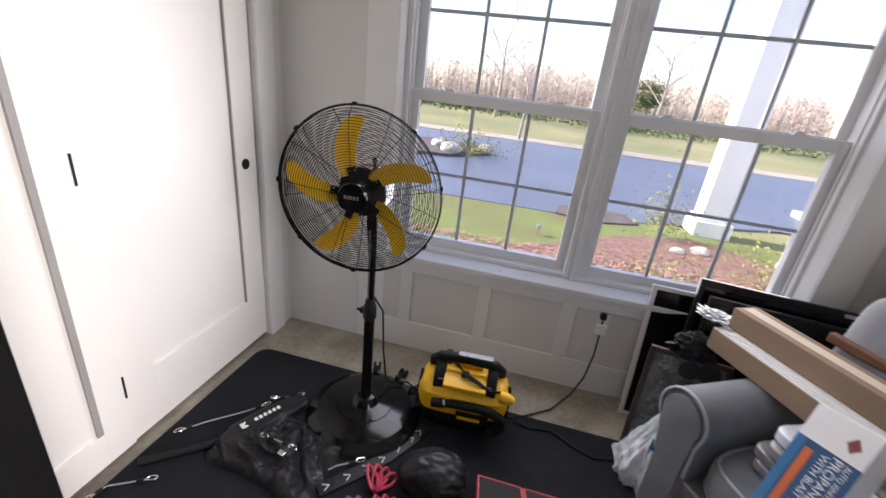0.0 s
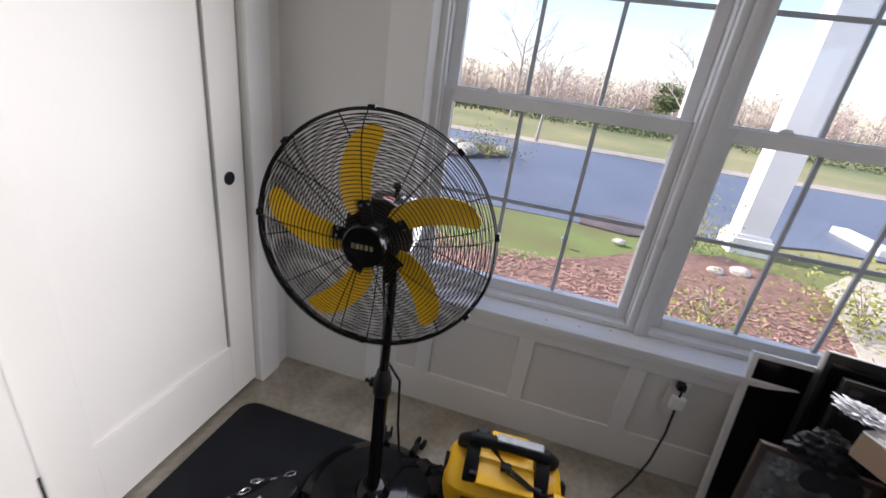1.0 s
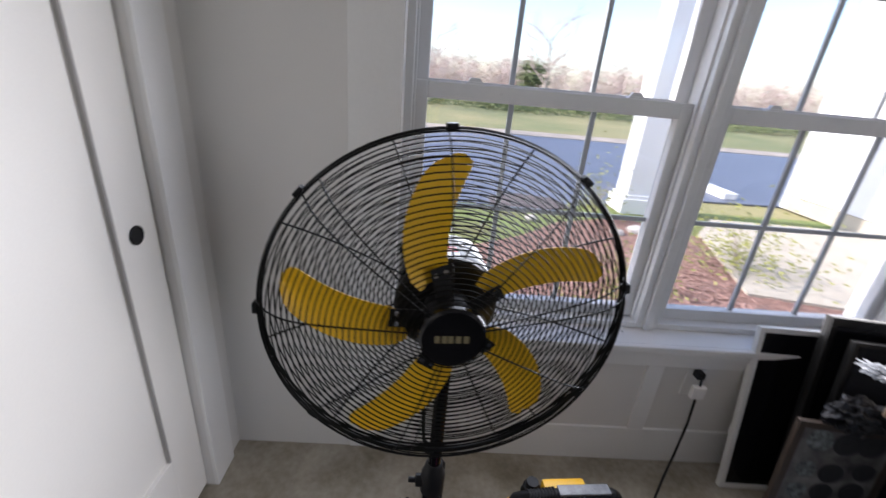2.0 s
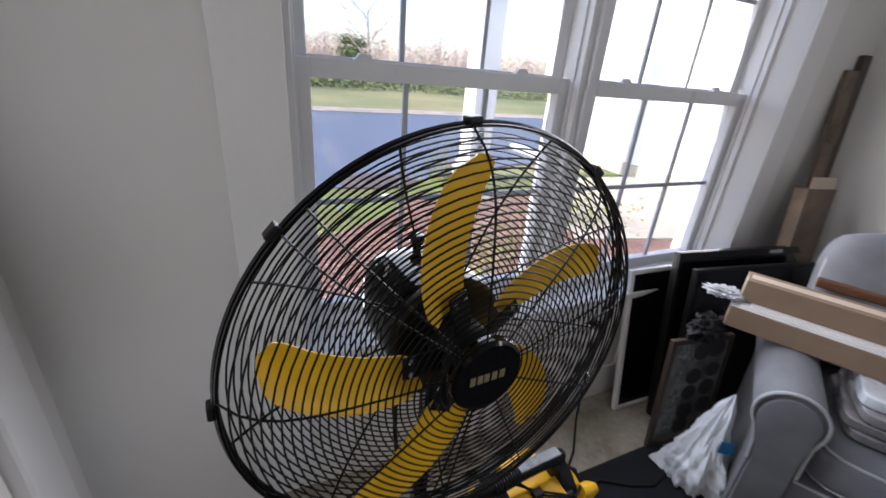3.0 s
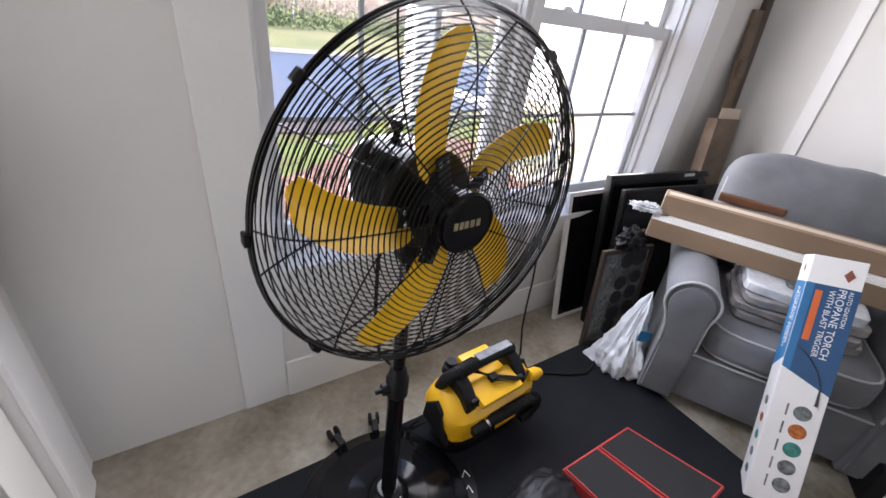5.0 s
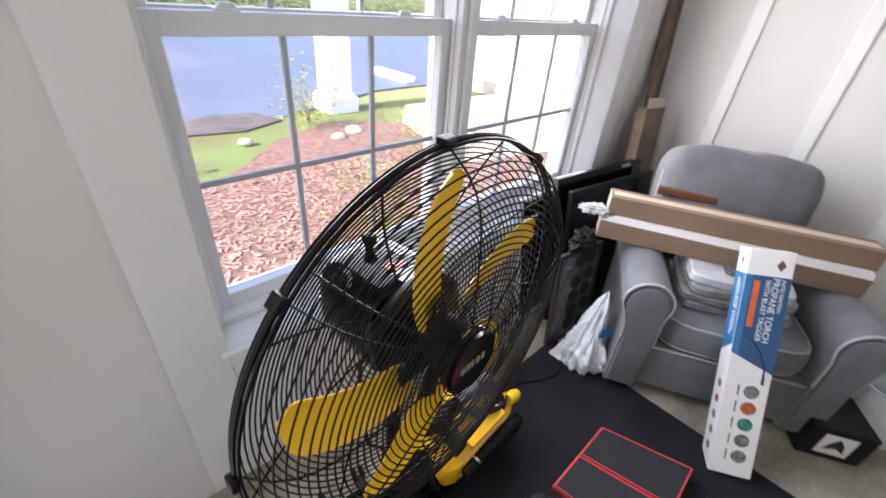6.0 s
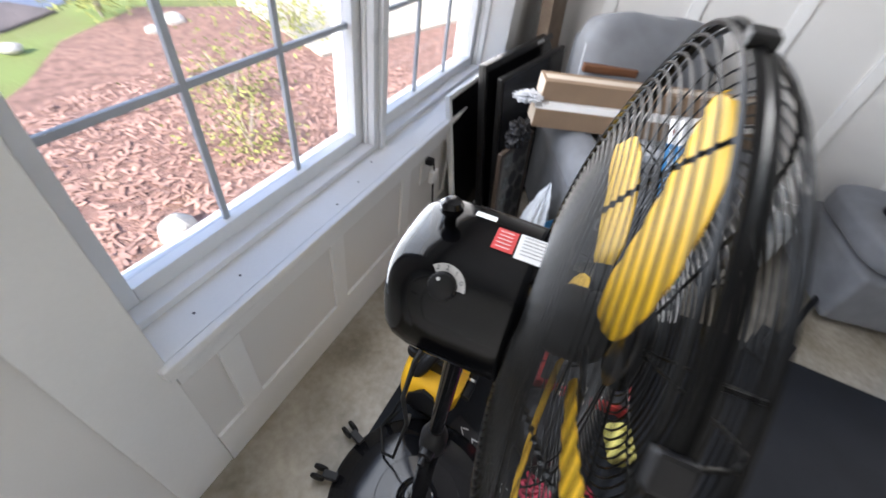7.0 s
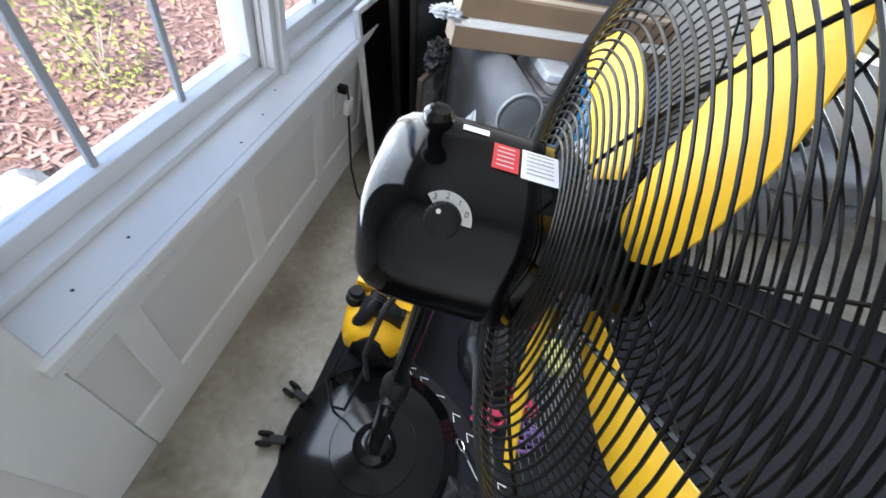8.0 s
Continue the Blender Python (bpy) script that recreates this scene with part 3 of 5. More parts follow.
bare_tree(0.3, 16.8, 3.6, 3, "young bare tree beside the driveway")
bare_tree(-2.4, 30, 6.5, 8, "bare tree at the field's edge")
bare_tree(9.5, 34, 7.0, 9, "bare tree at the field's edge")
ev = thing("evergreen_tree", Matrix.Translation((11.1, 46, GZ)), "broad yellow-green tree among bare trees", "tree")
part("trunk", tube([(0, 0, 0), (0.1, 0, 1.8), (0, 0, 3.6)], [0.2, 0.14, 0.05], 7), "bark", ev)
bm = bmesh.new()
for k in range(22):
    a, r = k * 2.4, 0.25 * math.sqrt(k)
    leaf_clump(bm, (r * math.cos(a), r * math.sin(a) * 0.8, 1.3 + 2.4 * rng.random()), (0.95, 0.95, 0.8), 110, 0.15, rng)
part("crown", bm, "evergreen", ev)
# shrub, rocks and a post on the island bed
shrub(-0.8, 10.6, 1.0, 0.6, 700, 0.04, "low shrub on the island bed")
for i, (x, y, s) in enumerate(((-0.35, 11.2, 0.22), (-1.3, 10.2, 0.3), (-1.8, 10.9, 0.26))):
    o = solid("garden_stone", blob((s, s * 0.8, s * 0.7), i + 6, 3, 0.25, 1.4, -0.05), "stone", "grey rock on the island bed", "stone", group="island rocks")
    o.location = (x, y, GZ + 0.15)

# far woods and hedge: nobody could count them
bm = bmesh.new()
for i in range(1500):
    x, y = rng.uniform(-70, 95), rng.uniform(46, 76)
    h = (rng.uniform(4.6, 6.6) + 1.5 * noise.noise(Vector((x * 0.09, 3, y * 0.05)))) * y / 62
    lean_x = rng.uniform(-0.5, 0.5)
    q = [bm.verts.new(p) for p in ((x - 0.07, y - 0.05, GZ), (x + 0.07, y + 0.05, GZ), (x + lean_x, y, GZ + h * 0.9))]
    bm.faces.new(q)
    for _ in range(52):
        z = (0.1 + 0.85 * rng.random()) * h
        sp = 1.5 * math.sin(math.pi * min(1.0, 0.22 + 0.75 * z / h)) + 0.2
        px = x + lean_x * z / h + rng.gauss(0, 0.3) * sp
        dx, dz = rng.gauss(0, 0.6) * sp, rng.uniform(0.1, 0.8) * min(1.0, (1.1 - z / h) * 3)
        w, a = rng.uniform(0.02, 0.06), rng.uniform(0, 3.1)
        q = [bm.verts.new(p) for p in ((px - w * math.cos(a), y - w * math.sin(a), GZ + z), (px + w * math.cos(a), y + w * math.sin(a), GZ + z), (px + dx, y + rng.uniform(-0.9, 0.9), GZ + z + dz))]
        bm.faces.new(q)
solid("far_woods", bm, "twig", "far belt of bare reddish-brown woods", "woods", "stuff")
bm = bmesh.new()
for i in range(420):
    x, y = rng.uniform(-60, 80), rng.uniform(31, 40)
    leaf_clump(bm, (x, y, GZ), (2.6, 1.6, rng.uniform(0.7, 1.5)), 60, 0.17, rng)
solid("far_hedge", bm, "evergreen", "far green hedge across the field", "hedge", "stuff")

# ---- pedestal fan ----
FAN = Vector((0.722, -0.547, 0.0))
AX, AZ = 0.709 - FAN.x, 1.038
RIM_Y = -0.662 - FAN.y
RIM_R = 0.277
fan = thing("pedestal_fan", Matrix.Translation(FAN), "black pedestal fan with yellow blades on a round base", "fan")
part("base", lathe([(0.236, 0.004), (0.246, 0.008), (0.248, 0.022), (0.240, 0.030), (0.205, 0.044), (0.203, 0.047), (0.165, 0.058), (0.120, 0.066), (0.118, 0.070), (0.075, 0.076), (0.060, 0.080), (0.045, 0.105), (0.038, 0.110), (0.03, 0.112)], 72), "black", fan, "glossy black domed base", True)
rb = part("base_ring", tube([(0.246 * math.cos(a * math.pi / 30), 0.246 * math.sin(a * math.pi / 30), 0.014) for a in range(60)], 0.007, 6, True), "rubber", fan, "", True)
for a in (102, 74):
    ca, sa = math.cos(radians(a)), math.sin(radians(a))
    c = Vector((0.272 * ca, 0.272 * sa, 0.03))
    br = part("caster_bracket", box(-0.012, 0.034, -0.011, 0.011, -0.012, 0.012, 0.003, m=Matrix.Translation(c) @ Matrix.Rotation(radians(a + 180), 4, "Z")), "plastic", fan)
    for s in (-1, 1):
        wc = Vector((0.296 * ca - s * 0.013 * sa, 0.296 * sa + s * 0.013 * ca, 0.028))
        bm = lathe([(0.016, -0.005), (0.021, -0.004), (0.022, 0.0), (0.021, 0.004), (0.016, 0.005)], 20)
        bmesh.ops.transform(bm, matrix=Matrix.Translation(wc) @ Matrix.Rotation(radians(a + 90), 4, "Z") @ Matrix.Rotation(radians(90), 4, "Y"), verts=bm.verts[:])
        part("wheel", bm, "rubber", br, "", True)
part("lower_pole", lathe([(0.021, 0.10), (0.021, 0.56)], 24), "black", fan, "", True)
part("height_collar", lathe([(0.023, 0.50), (0.027, 0.505), (0.027, 0.555), (0.022, 0.565), (0.019, 0.585), (0.016, 0.59)], 24), "plastic", fan, "ribbed black height collar", True)
part("collar_knob", lathe([(0.006, 0.02), (0.006, 0.035), (0.014, 0.037), (0.015, 0.052), (0.009, 0.056)], 16, "x", (-0.075, 0, 0.53)), "plastic", fan, "", True)
part("upper_pole", lathe([(0.0145, 0.56), (0.0145, 0.93)], 20), "dark_chrome", fan, "dark chrome extension pole", True)
part("neck", box(-0.022, 0.018, -0.02, 0.022, 0.88, 0.985, 0.006), "plastic", fan, "", True)
part("tilt_bolt", lathe([(0.009, -0.03), (0.009, 0.03), (0.014, 0.032), (0.014, 0.042)], 14, "x", (-0.002, 0, 0.955)), "plastic", fan, "", True)

# motor housing: rounded barrel along y
def barrel(w, h, y0, y1, cx, cz, power=3.2, nose=0.05):
    bm = bmesh.new()
    rings = []
    steps = [(0.0, 0.55), (0.02, 0.72), (0.06, 0.84), (0.13, 0.93), (0.25, 0.985), (0.45, 1.0), (0.8, 1.0), (0.985, 1.0), (1.0, 0.985)]
    for s, k in steps:
        ring = []
        for i in range(48):
            a = 2 * math.pi * i / 48
            c, sn = math.cos(a), math.sin(a)
            q = (abs(c) ** power + abs(sn) ** power) ** (-1 / power)
            ring.append(bm.verts.new((cx + w * k * c * q, y1 + (y0 - y1) * s, cz + h * k * sn * q)))
        rings.append(ring)
    for a, b in zip(rings, rings[1:]):
        for i in range(48):
            bm.faces.new((a[i], a[(i + 1) % 48], b[(i + 1) % 48], b[i]))
    bm.faces.new(rings[0])
    bm.faces.new(rings[-1][::-1])
    return bm


MZ, MW, MH = AZ - 0.003, 0.077, 0.073
MY0, MY1 = RIM_Y + 0.048, RIM_Y + 0.194
motor = part("motor_housing", barrel(MW, MH, MY0, MY1, AX, MZ, 3.2), "motor", fan, "black rounded motor housing", True)
part("mounting_ring", lathe([(0.080, MY0 + 0.004), (0.083, MY0), (0.083, MY0 - 0.012), (0.078, MY0 - 0.016)], 48, "y", (AX, 0, MZ)), "plastic", motor, "", True)
part("pull_knob", lathe([(0.0065, 0.0), (0.0065, 0.010), (0.009, 0.012), (0.0118, 0.017), (0.0115, 0.023), (0.008, 0.027), (0.002, 0.028)], 24, "z", (AX + 0.004, -0.510 - FAN.y, MZ + MH - 0.002)), "black", motor, "black oscillation knob", True)
# speed dial on the upper flank
DIAL = Matrix.Translation((AX - MW * 0.812, MY0 + 0.082, MZ + MH * 0.78)) @ Matrix.Rotation(radians(40), 4, "Y") @ Matrix.Scale(0.72, 4)
bm = bmesh.new()
inner, outer = [], []
for i in range(15):
    a = radians(46 + i * 9.5)
    for r, lst in ((0.0185, inner), (0.0285, outer)):
        lst.append(bm.verts.new((-0.0035, r * math.cos(a), r * math.sin(a))))
for i in range(14):
    bm.faces.new((inner[i], inner[i + 1], outer[i + 1], outer[i]))
part("dial_plate", bm, "silver_label", motor, "silver speed scale", m=DIAL)
dial = part("speed_dial", lathe([(0.018, 0.004), (0.018, -0.006), (0.0165, -0.012), (0.014, -0.0135), (0.002, -0.014)], 32, "x"), "plastic", motor, "black ribbed speed dial", True, m=DIAL)
for i in range(24):
    a = 2 * math.pi * i / 24
    part("dial_rib", tube([(-0.004, 0.018 * math.cos(a), 0.018 * math.sin(a)), (-0.011, 0.0172 * math.cos(a), 0.0172 * math.sin(a))], 0.0009, 5), "plastic", dial)
part("dial_dot", lathe([(0.0024, -0.0136), (0.0024, -0.0145)], 12, "x", (0, 0.006, 0.0085)), "white_print", dial)
side = Matrix(((0, 0, -1, 0), (-1, 0, 0, 0), (0, 1, 0, 0), (0, 0, 0, 1)))
for ch, a in (("0", 152), ("1", 120), ("2", 88), ("3", 58)):
    words(ch, 0.0085, "dark_print", motor, DIAL @ Matrix.Translation((-0.0041, 0.0235 * math.cos(radians(a)), 0.0235 * math.sin(radians(a)))) @ side)


def wrap_label(name, y0, y1, a0, a1, mat, lift, label="", parent=motor):
    """A sticker laid round the barrel between two angles."""
    bm = bmesh.new()
    rows = []
    for i in range(9):
        a = radians(a0 + (a1 - a0) * i / 8)
        c, s = math.cos(a), math.sin(a)
        q = (abs(c) ** 3.2 + abs(s) ** 3.2) ** (-1 / 3.2)
        rows.append([bm.verts.new((AX + (MW + lift) * c * q, y, MZ + (MH + lift) * s * q)) for y in (y0, y1)])
    for r, t in zip(rows, rows[1:]):
        bm.faces.new((r[0], r[1], t[1], t[0]))
    return part(name, bm, mat, parent, label)


wrap_label("warning_label", MY0 + 0.036, MY0 + 0.057, 76, 99, "red_label", 0.0008, "red warning sticker")
spec = wrap_label("rating_label", MY0 + 0.004, MY0 + 0.034, 75, 101, "white_print", 0.0008, "white rating sticker with fine print")
wrap_label("small_label", MY0 + 0.062, MY0 + 0.084, 66, 72, "white_print", 0.0008, "small white sticker")
for k in range(6):
    wrap_label("print_bar", MY0 + 0.008, MY0 + 0.030, 77.5 + k * 3.6, 78.1 + k * 3.6, "dark_print" if k != 3 else "grey_print", 0.0012, parent=spec)
for k in range(5):
    wrap_label("print_bar", MY0 + 0.040, MY0 + 0.054, 79 + k * 4.0, 79.8 + k * 4.0, "white_print", 0.0012)

# grilles
def grille_ring(r, y, wire=0.0011, seg=72):
    return tube([(AX + r * math.cos(2 * math.pi * i / seg), y, AZ + r * math.sin(2 * math.pi * i / seg)) for i in range(seg)], wire, 5, True)


def front_y(r):
    s = max(0.0, min(1.0, r / RIM_R))
    return RIM_Y - 0.006 - 0.052 * (1 - s ** 10) + 0.004 * (1 - s) ** 2


def back_y(r):
    s = max(0.0, min(1.0, r / RIM_R))
    return RIM_Y + 0.006 + 0.052 * (1 - s ** 3)


rim = part("rim_band", lathe([(RIM_R - 0.003, RIM_Y + 0.0028), (RIM_R, RIM_Y + 0.0032), (RIM_R + 0.0018, RIM_Y), (RIM_R, RIM_Y - 0.0032), (RIM_R - 0.003, RIM_Y - 0.0028), (RIM_R - 0.002, RIM_Y)], 96, "y", (AX, 0, AZ)), "wire", fan, "black rim band joining the two grilles", True)
# open the band: remove its end caps
bmr = bmesh.new()
bmr.from_mesh(rim.data)
bmesh.ops.delete(bmr, geom=[f for f in bmr.faces if len(f.verts) > 8], context="FACES_ONLY")
bmr.to_mesh(rim.data)
bmr.free()
for a in (94, 139, 178, 222, 268, 328, 12, 52):
    c, s = math.cos(radians(a)), math.sin(radians(a))
    m = Matrix.Translation((AX + (RIM_R + 0.006) * c, RIM_Y, AZ + (RIM_R + 0.006) * s)) @ Matrix.Rotation(-radians(a - 90), 4, "Y")
    part("rim_clip", box(-0.008, 0.008, -0.0075, 0.0075, -0.008, 0.0, 0.002, m=m), "plastic", rim)
N_RING = 27
front = part("front_grille", grille_ring(RIM_R - 0.003, RIM_Y - 0.007, 0.0022, 96), "wire", fan, "black wire front grille")
back = part("back_grille", grille_ring(RIM_R - 0.003, RIM_Y + 0.007, 0.0022, 96), "wire", fan, "black wire back grille")
for k in range(N_RING):
    r = 0.052 + (RIM_R - 0.012 - 0.052) * k / (N_RING - 1)
    part("ring", grille_ring(r, front_y(r)), "wire", front)
    r = 0.088 + (RIM_R - 0.012 - 0.088) * k / (N_RING - 1)
    part("ring", grille_ring(r, back_y(r)), "wire", back)
for k in range(9):
    for off in ((-3.2, 3.2) if k % 3 == 0 else (0.0,)):
        a = radians(k * 40 + 15 + off)
        c, sn = math.cos(a), math.sin(a)
        part("rib", tube([(AX + r * c, front_y(r) + 0.002, AZ + r * sn) for r in [0.04 + (RIM_R - 0.043) * i / 14 for i in range(15)]], 0.0013, 5), "wire", front)
    a = radians(k * 40 + 30)
    c, sn = math.cos(a), math.sin(a)
    part("rib", tube([(AX + r * c, back_y(r) - 0.002, AZ + r * sn) for r in [0.076 + (RIM_R - 0.079) * i / 14 for i in range(15)]], 0.0015, 5), "wire", back)
fh = front_y(0.0)
badge = part("hub_badge", lathe([(0.047, fh + 0.010), (0.049, fh + 0.002), (0.048, fh - 0.004), (0.044, fh - 0.007), (0.040, fh - 0.006), (0.002, fh - 0.006)], 40, "y", (AX, 0, AZ)), "black", front, "round black hub badge", True)
for i, x in enumerate((-0.022, -0.012, -0.003, 0.008, 0.019)):
    part("badge_bar", box(AX + x - 0.0035, AX + x + 0.0035, fh - 0.0072, fh - 0.0058, AZ - 0.0055, AZ + 0.0055), "badge_print", badge, "pale lettering bar")

# blades
HUB_Y = RIM_Y - 0.016
prop = part("propeller_hub", lathe([(0.012, 0.05), (0.034, 0.046), (0.038, 0.03), (0.038, 0.0), (0.030, -0.012), (0.012, -0.02)], 32, "y", (AX, HUB_Y, AZ)), "plastic", fan, "black propeller hub", True)


def blade_mesh():
    """One swept, twisted, dished blade pointing along +x, axis along y."""
    bm = bmesh.new()
    rows = []
    NS, NW = 18, 8
    for i in range(NS + 1):
        s = i / NS
        r = 0.066 + 0.180 * s
        bend = radians(12 - 20 * s - 5 * s * s)
        w = 1.06 * (0.0258 + 0.0076 * math.sin(math.pi * min(1.0, s * 0.9)))
        if s > 0.84:
            w *= math.sqrt(max(0.0, 1 - ((s - 0.84) / 0.165) ** 2.6))
        if s < 0.1:
            w *= 0.72 + 2.8 * s
        tw = radians(13 - 6 * s)
        row = []
        for j in range(NW + 1):
            u = (j / NW * 2 - 1)
            across = u * w
            dish = 0.006 * (1 - u * u)
            x = r * math.cos(bend) - across * math.cos(tw) * math.sin(bend)
            z = r * math.sin(bend) + across * math.cos(tw) * math.cos(bend)
            y = -across * math.sin(tw) + dish
            row.append((x, y, z))
        rows.append(row)
    top = [[bm.verts.new(p) for p in row] for row in rows]
    bot = [[bm.verts.new((p[0], p[1] + 0.0016, p[2])) for p in row] for row in rows]
    for i in range(NS):
        for j in range(NW):
            bm.faces.new((top[i][j], top[i + 1][j], top[i + 1][j + 1], top[i][j + 1]))
            bm.faces.new((bot[i][j], bot[i][j + 1], bot[i + 1][j + 1], bot[i + 1][j]))
    edge_t = [top[i][0] for i in range(NS + 1)] + top[NS][1:] + [top[i][NW] for i in range(NS - 1, -1, -1)] + top[0][NW - 1:0:-1]
    edge_b = [bot[i][0] for i in range(NS + 1)] + bot[NS][1:] + [bot[i][NW] for i in range(NS - 1, -1, -1)] + bot[0][NW - 1:0:-1]
    n = len(edge_t)
    for i in range(n):
        try:
            bm.faces.new((edge_t[i], edge_b[i], edge_b[(i + 1) % n], edge_t[(i + 1) % n]))
        except ValueError:
            pass
    return mesh_of(bm, "blade", True)


blade_data = blade_mesh()
blade_data.materials.append(M["blade"])
arm_bm = box(0.028, 0.090, -0.0035, 0.0, -0.014, 0.014, 0.0015, m=Matrix.Rotation(radians(12), 4, "X"))
arm_data = mesh_of(arm_bm, "blade_bracket")
arm_data.materials.append(M["plastic"])
rivet_bm = lathe([(0.004, -0.0055), (0.004, -0.003)], 10, "y")
rivet_data = mesh_of(rivet_bm, "rivet", True)
rivet_data.materials.append(M["chrome"])
for k in range(5):
    m = Matrix.Translation((AX, HUB_Y + 0.008, AZ)) @ Matrix.Rotation(-radians(105 + 72 * k), 4, "Y")
    part("blade", blade_data, "blade", fan, "yellow curved metal blade" if k == 0 else "", m=m)
    br = part("blade_bracket", arm_data, "plastic", fan, m=m)
    for x, z in ((0.080, 0.008), (0.080, -0.008)):
        part("rivet", rivet_data, "chrome", br, m=Matrix.Rotation(radians(12), 4, "X") @ Matrix.Translation((x, 0, z)))
# the head is turned a little on its pole
HEAD = {"motor_housing": 4.5, "rim_band": 4.5, "front_grille": 4.5, "back_grille": 4.5, "propeller_hub": 8, "blade": 8, "blade_bracket": 8}
for ob in fan.children:
    kind_name = ob.name.split(".")[0]
    if kind_name in HEAD:
        ob.matrix_basis = Matrix.Translation((AX, RIM_Y, AZ)) @ Matrix.Rotation(radians(HEAD[kind_name]), 4, "Z") @ Matrix.Translation((-AX, -RIM_Y, -AZ)) @ ob.matrix_basis
part("power_cord", tube([(AX - 0.012, MY1 - 0.06, MZ - MH + 0.004), (AX - 0.028, 0.045, 0.86), (-0.035, 0.06, 0.72), (-0.026, 0.05, 0.6), (0.03, 0.07, 0.5), (0.035, 0.09, 0.3), (0.05, 0.11, 0.12), (0.06, 0.15, 0.075), (0.13, 0.2, 0.055), (0.2, 0.2, 0.012), (0.26, 0.2, 0.008)], 0.0042, 7), "rubber", fan, "black power cord hanging from the motor", True)

# ---- floor mat ----
mo = arc_points(0.095, -0.375, 0.06, 180, 90, 6) + arc_points(1.87, -0.375, 0.06, 90, 0, 6) + arc_points(1.87, -3.2, 0.06, 0, -90, 6) + arc_points(0.095, -3.2, 0.06, -90, -180, 6)
solid("floor_mat", prism(mo[::-1], 0.0, 0.009, bevel=0.002), "mat", "large black textured rubber exercise mat on the floor", "mat")

# ---- yellow and black inflator ----
inf = thing("air_compressor", Matrix.Translation((1.132, -0.425, 0.009)) @ Matrix.Rotation(radians(4), 4, "Z"), "yellow and black portable air compressor on the floor", "air compressor")


def loft(sections, bm=None):
    """sections: list of equal-length lists of points."""
    out = bm or bmesh.new()
    rings = [[out.verts.new(p) for p in s] for s in sections]
    n = len(rings[0])
    for a, b in zip(rings, rings[1:]):
        for i in range(n):
            out.faces.new((a[i], a[(i + 1) % n], b[(i + 1) % n], b[i]))
    out.faces.new(rings[0][::-1])
    out.faces.new(rings[-1])
    return out


def superring(cx, cy, z, w, d, p=4.0, n=36):
    pts = []
    for i in range(n):
        a = 2 * math.pi * i / n
        c, s = math.cos(a), math.sin(a)
        q = (abs(c) ** p + abs(s) ** p) ** (-1 / p)
        pts.append((cx + w * c * q, cy + d * s * q, z))
    return pts


part("skid", loft([superring(0, 0, z, w, d) for z, w, d in ((0.0, 0.16, 0.075), (0.012, 0.168, 0.084), (0.085, 0.180, 0.094), (0.115, 0.178, 0.09))]), "plastic", inf, "black lower skid", True)
shell = part("shell", loft([superring(0, cy, z, w, d, p) for z, w, d, cy, p in ((0.085, 0.165, 0.082, 0, 5), (0.10, 0.186, 0.098, 0, 5), (0.15, 0.196, 0.102, 0.0, 5), (0.185, 0.195, 0.1, 0.0, 4.6), (0.215, 0.184, 0.08, 0.012, 4), (0.232, 0.17, 0.064, 0.016, 3.6), (0.24, 0.15, 0.05, 0.018, 3))]), "yellow", inf, "yellow moulded shell", True)
part("top_panel", box(-0.09, 0.09, -0.05, 0.04, 0.238, 0.262, 0.008, m=Matrix.Rotation(radians(12), 4, "X")), "yellow", inf, "yellow top panel", True)
part("rear_panel", box(-0.06, 0.07, 0.045, 0.085, 0.225, 0.285, 0.008), "yellow", inf, "", True)
frame_pts = [(-0.15, 0.05, 0.215), (-0.148, 0.03, 0.27), (-0.12, 0.012, 0.302), (0.0, 0.008, 0.312), (0.12, 0.012, 0.302), (0.148, 0.03, 0.27), (0.15, 0.05, 0.215)]
handle = part("handle", tube(frame_pts, [0.02, 0.021, 0.022, 0.021, 0.022, 0.021, 0.02], 12), "plastic", inf, "thick black carry handle", True)
part("grip_plate", box(-0.045, 0.105, -0.008, 0.024, 0.3305, 0.338, 0.003), "grip_grey", handle, "grey worn grip strip")
for k in range(9):
    part("grip_ring", tube([(-0.125 + k * 0.009, 0.010, 0.302 + k * 0.001), (-0.121 + k * 0.009, 0.010, 0.3025 + k * 0.001)], 0.0245, 12), "rubber", handle)
for sx in (-1, 1):
    part("frame_cheek", prism([(-0.075, 0.205), (0.06, 0.215), (0.05, 0.27), (0.01, 0.298), (-0.03, 0.285), (-0.07, 0.245)], sx * 0.112 - 0.022, sx * 0.112 + 0.022, "x", bevel=0.006), "plastic", inf, "black frame cheek", True)
part("front_frame", box(-0.115, 0.115, -0.078, -0.058, 0.216, 0.25, 0.006), "plastic", inf, "", True)
part("side_panel", prism([(-0.075, 0.095), (0.06, 0.105), (0.05, 0.175), (0.005, 0.222), (-0.03, 0.2)], -0.2, -0.186, "x", bevel=0.003), "plastic", inf, "black triangular end panel")
part("side_panel", prism([(-0.06, 0.105), (0.075, 0.095), (0.03, 0.2), (-0.005, 0.222), (-0.05, 0.175)], 0.186, 0.2, "x", bevel=0.003), "plastic", inf)
part("front_recess", box(-0.02, 0.12, -0.106, -0.09, 0.075, 0.125, 0.006), "plastic", inf)
part("badge", box(-0.012, 0.085, -0.1085, -0.105, 0.088, 0.104, 0.002), "yellow", inf, "small yellow badge")
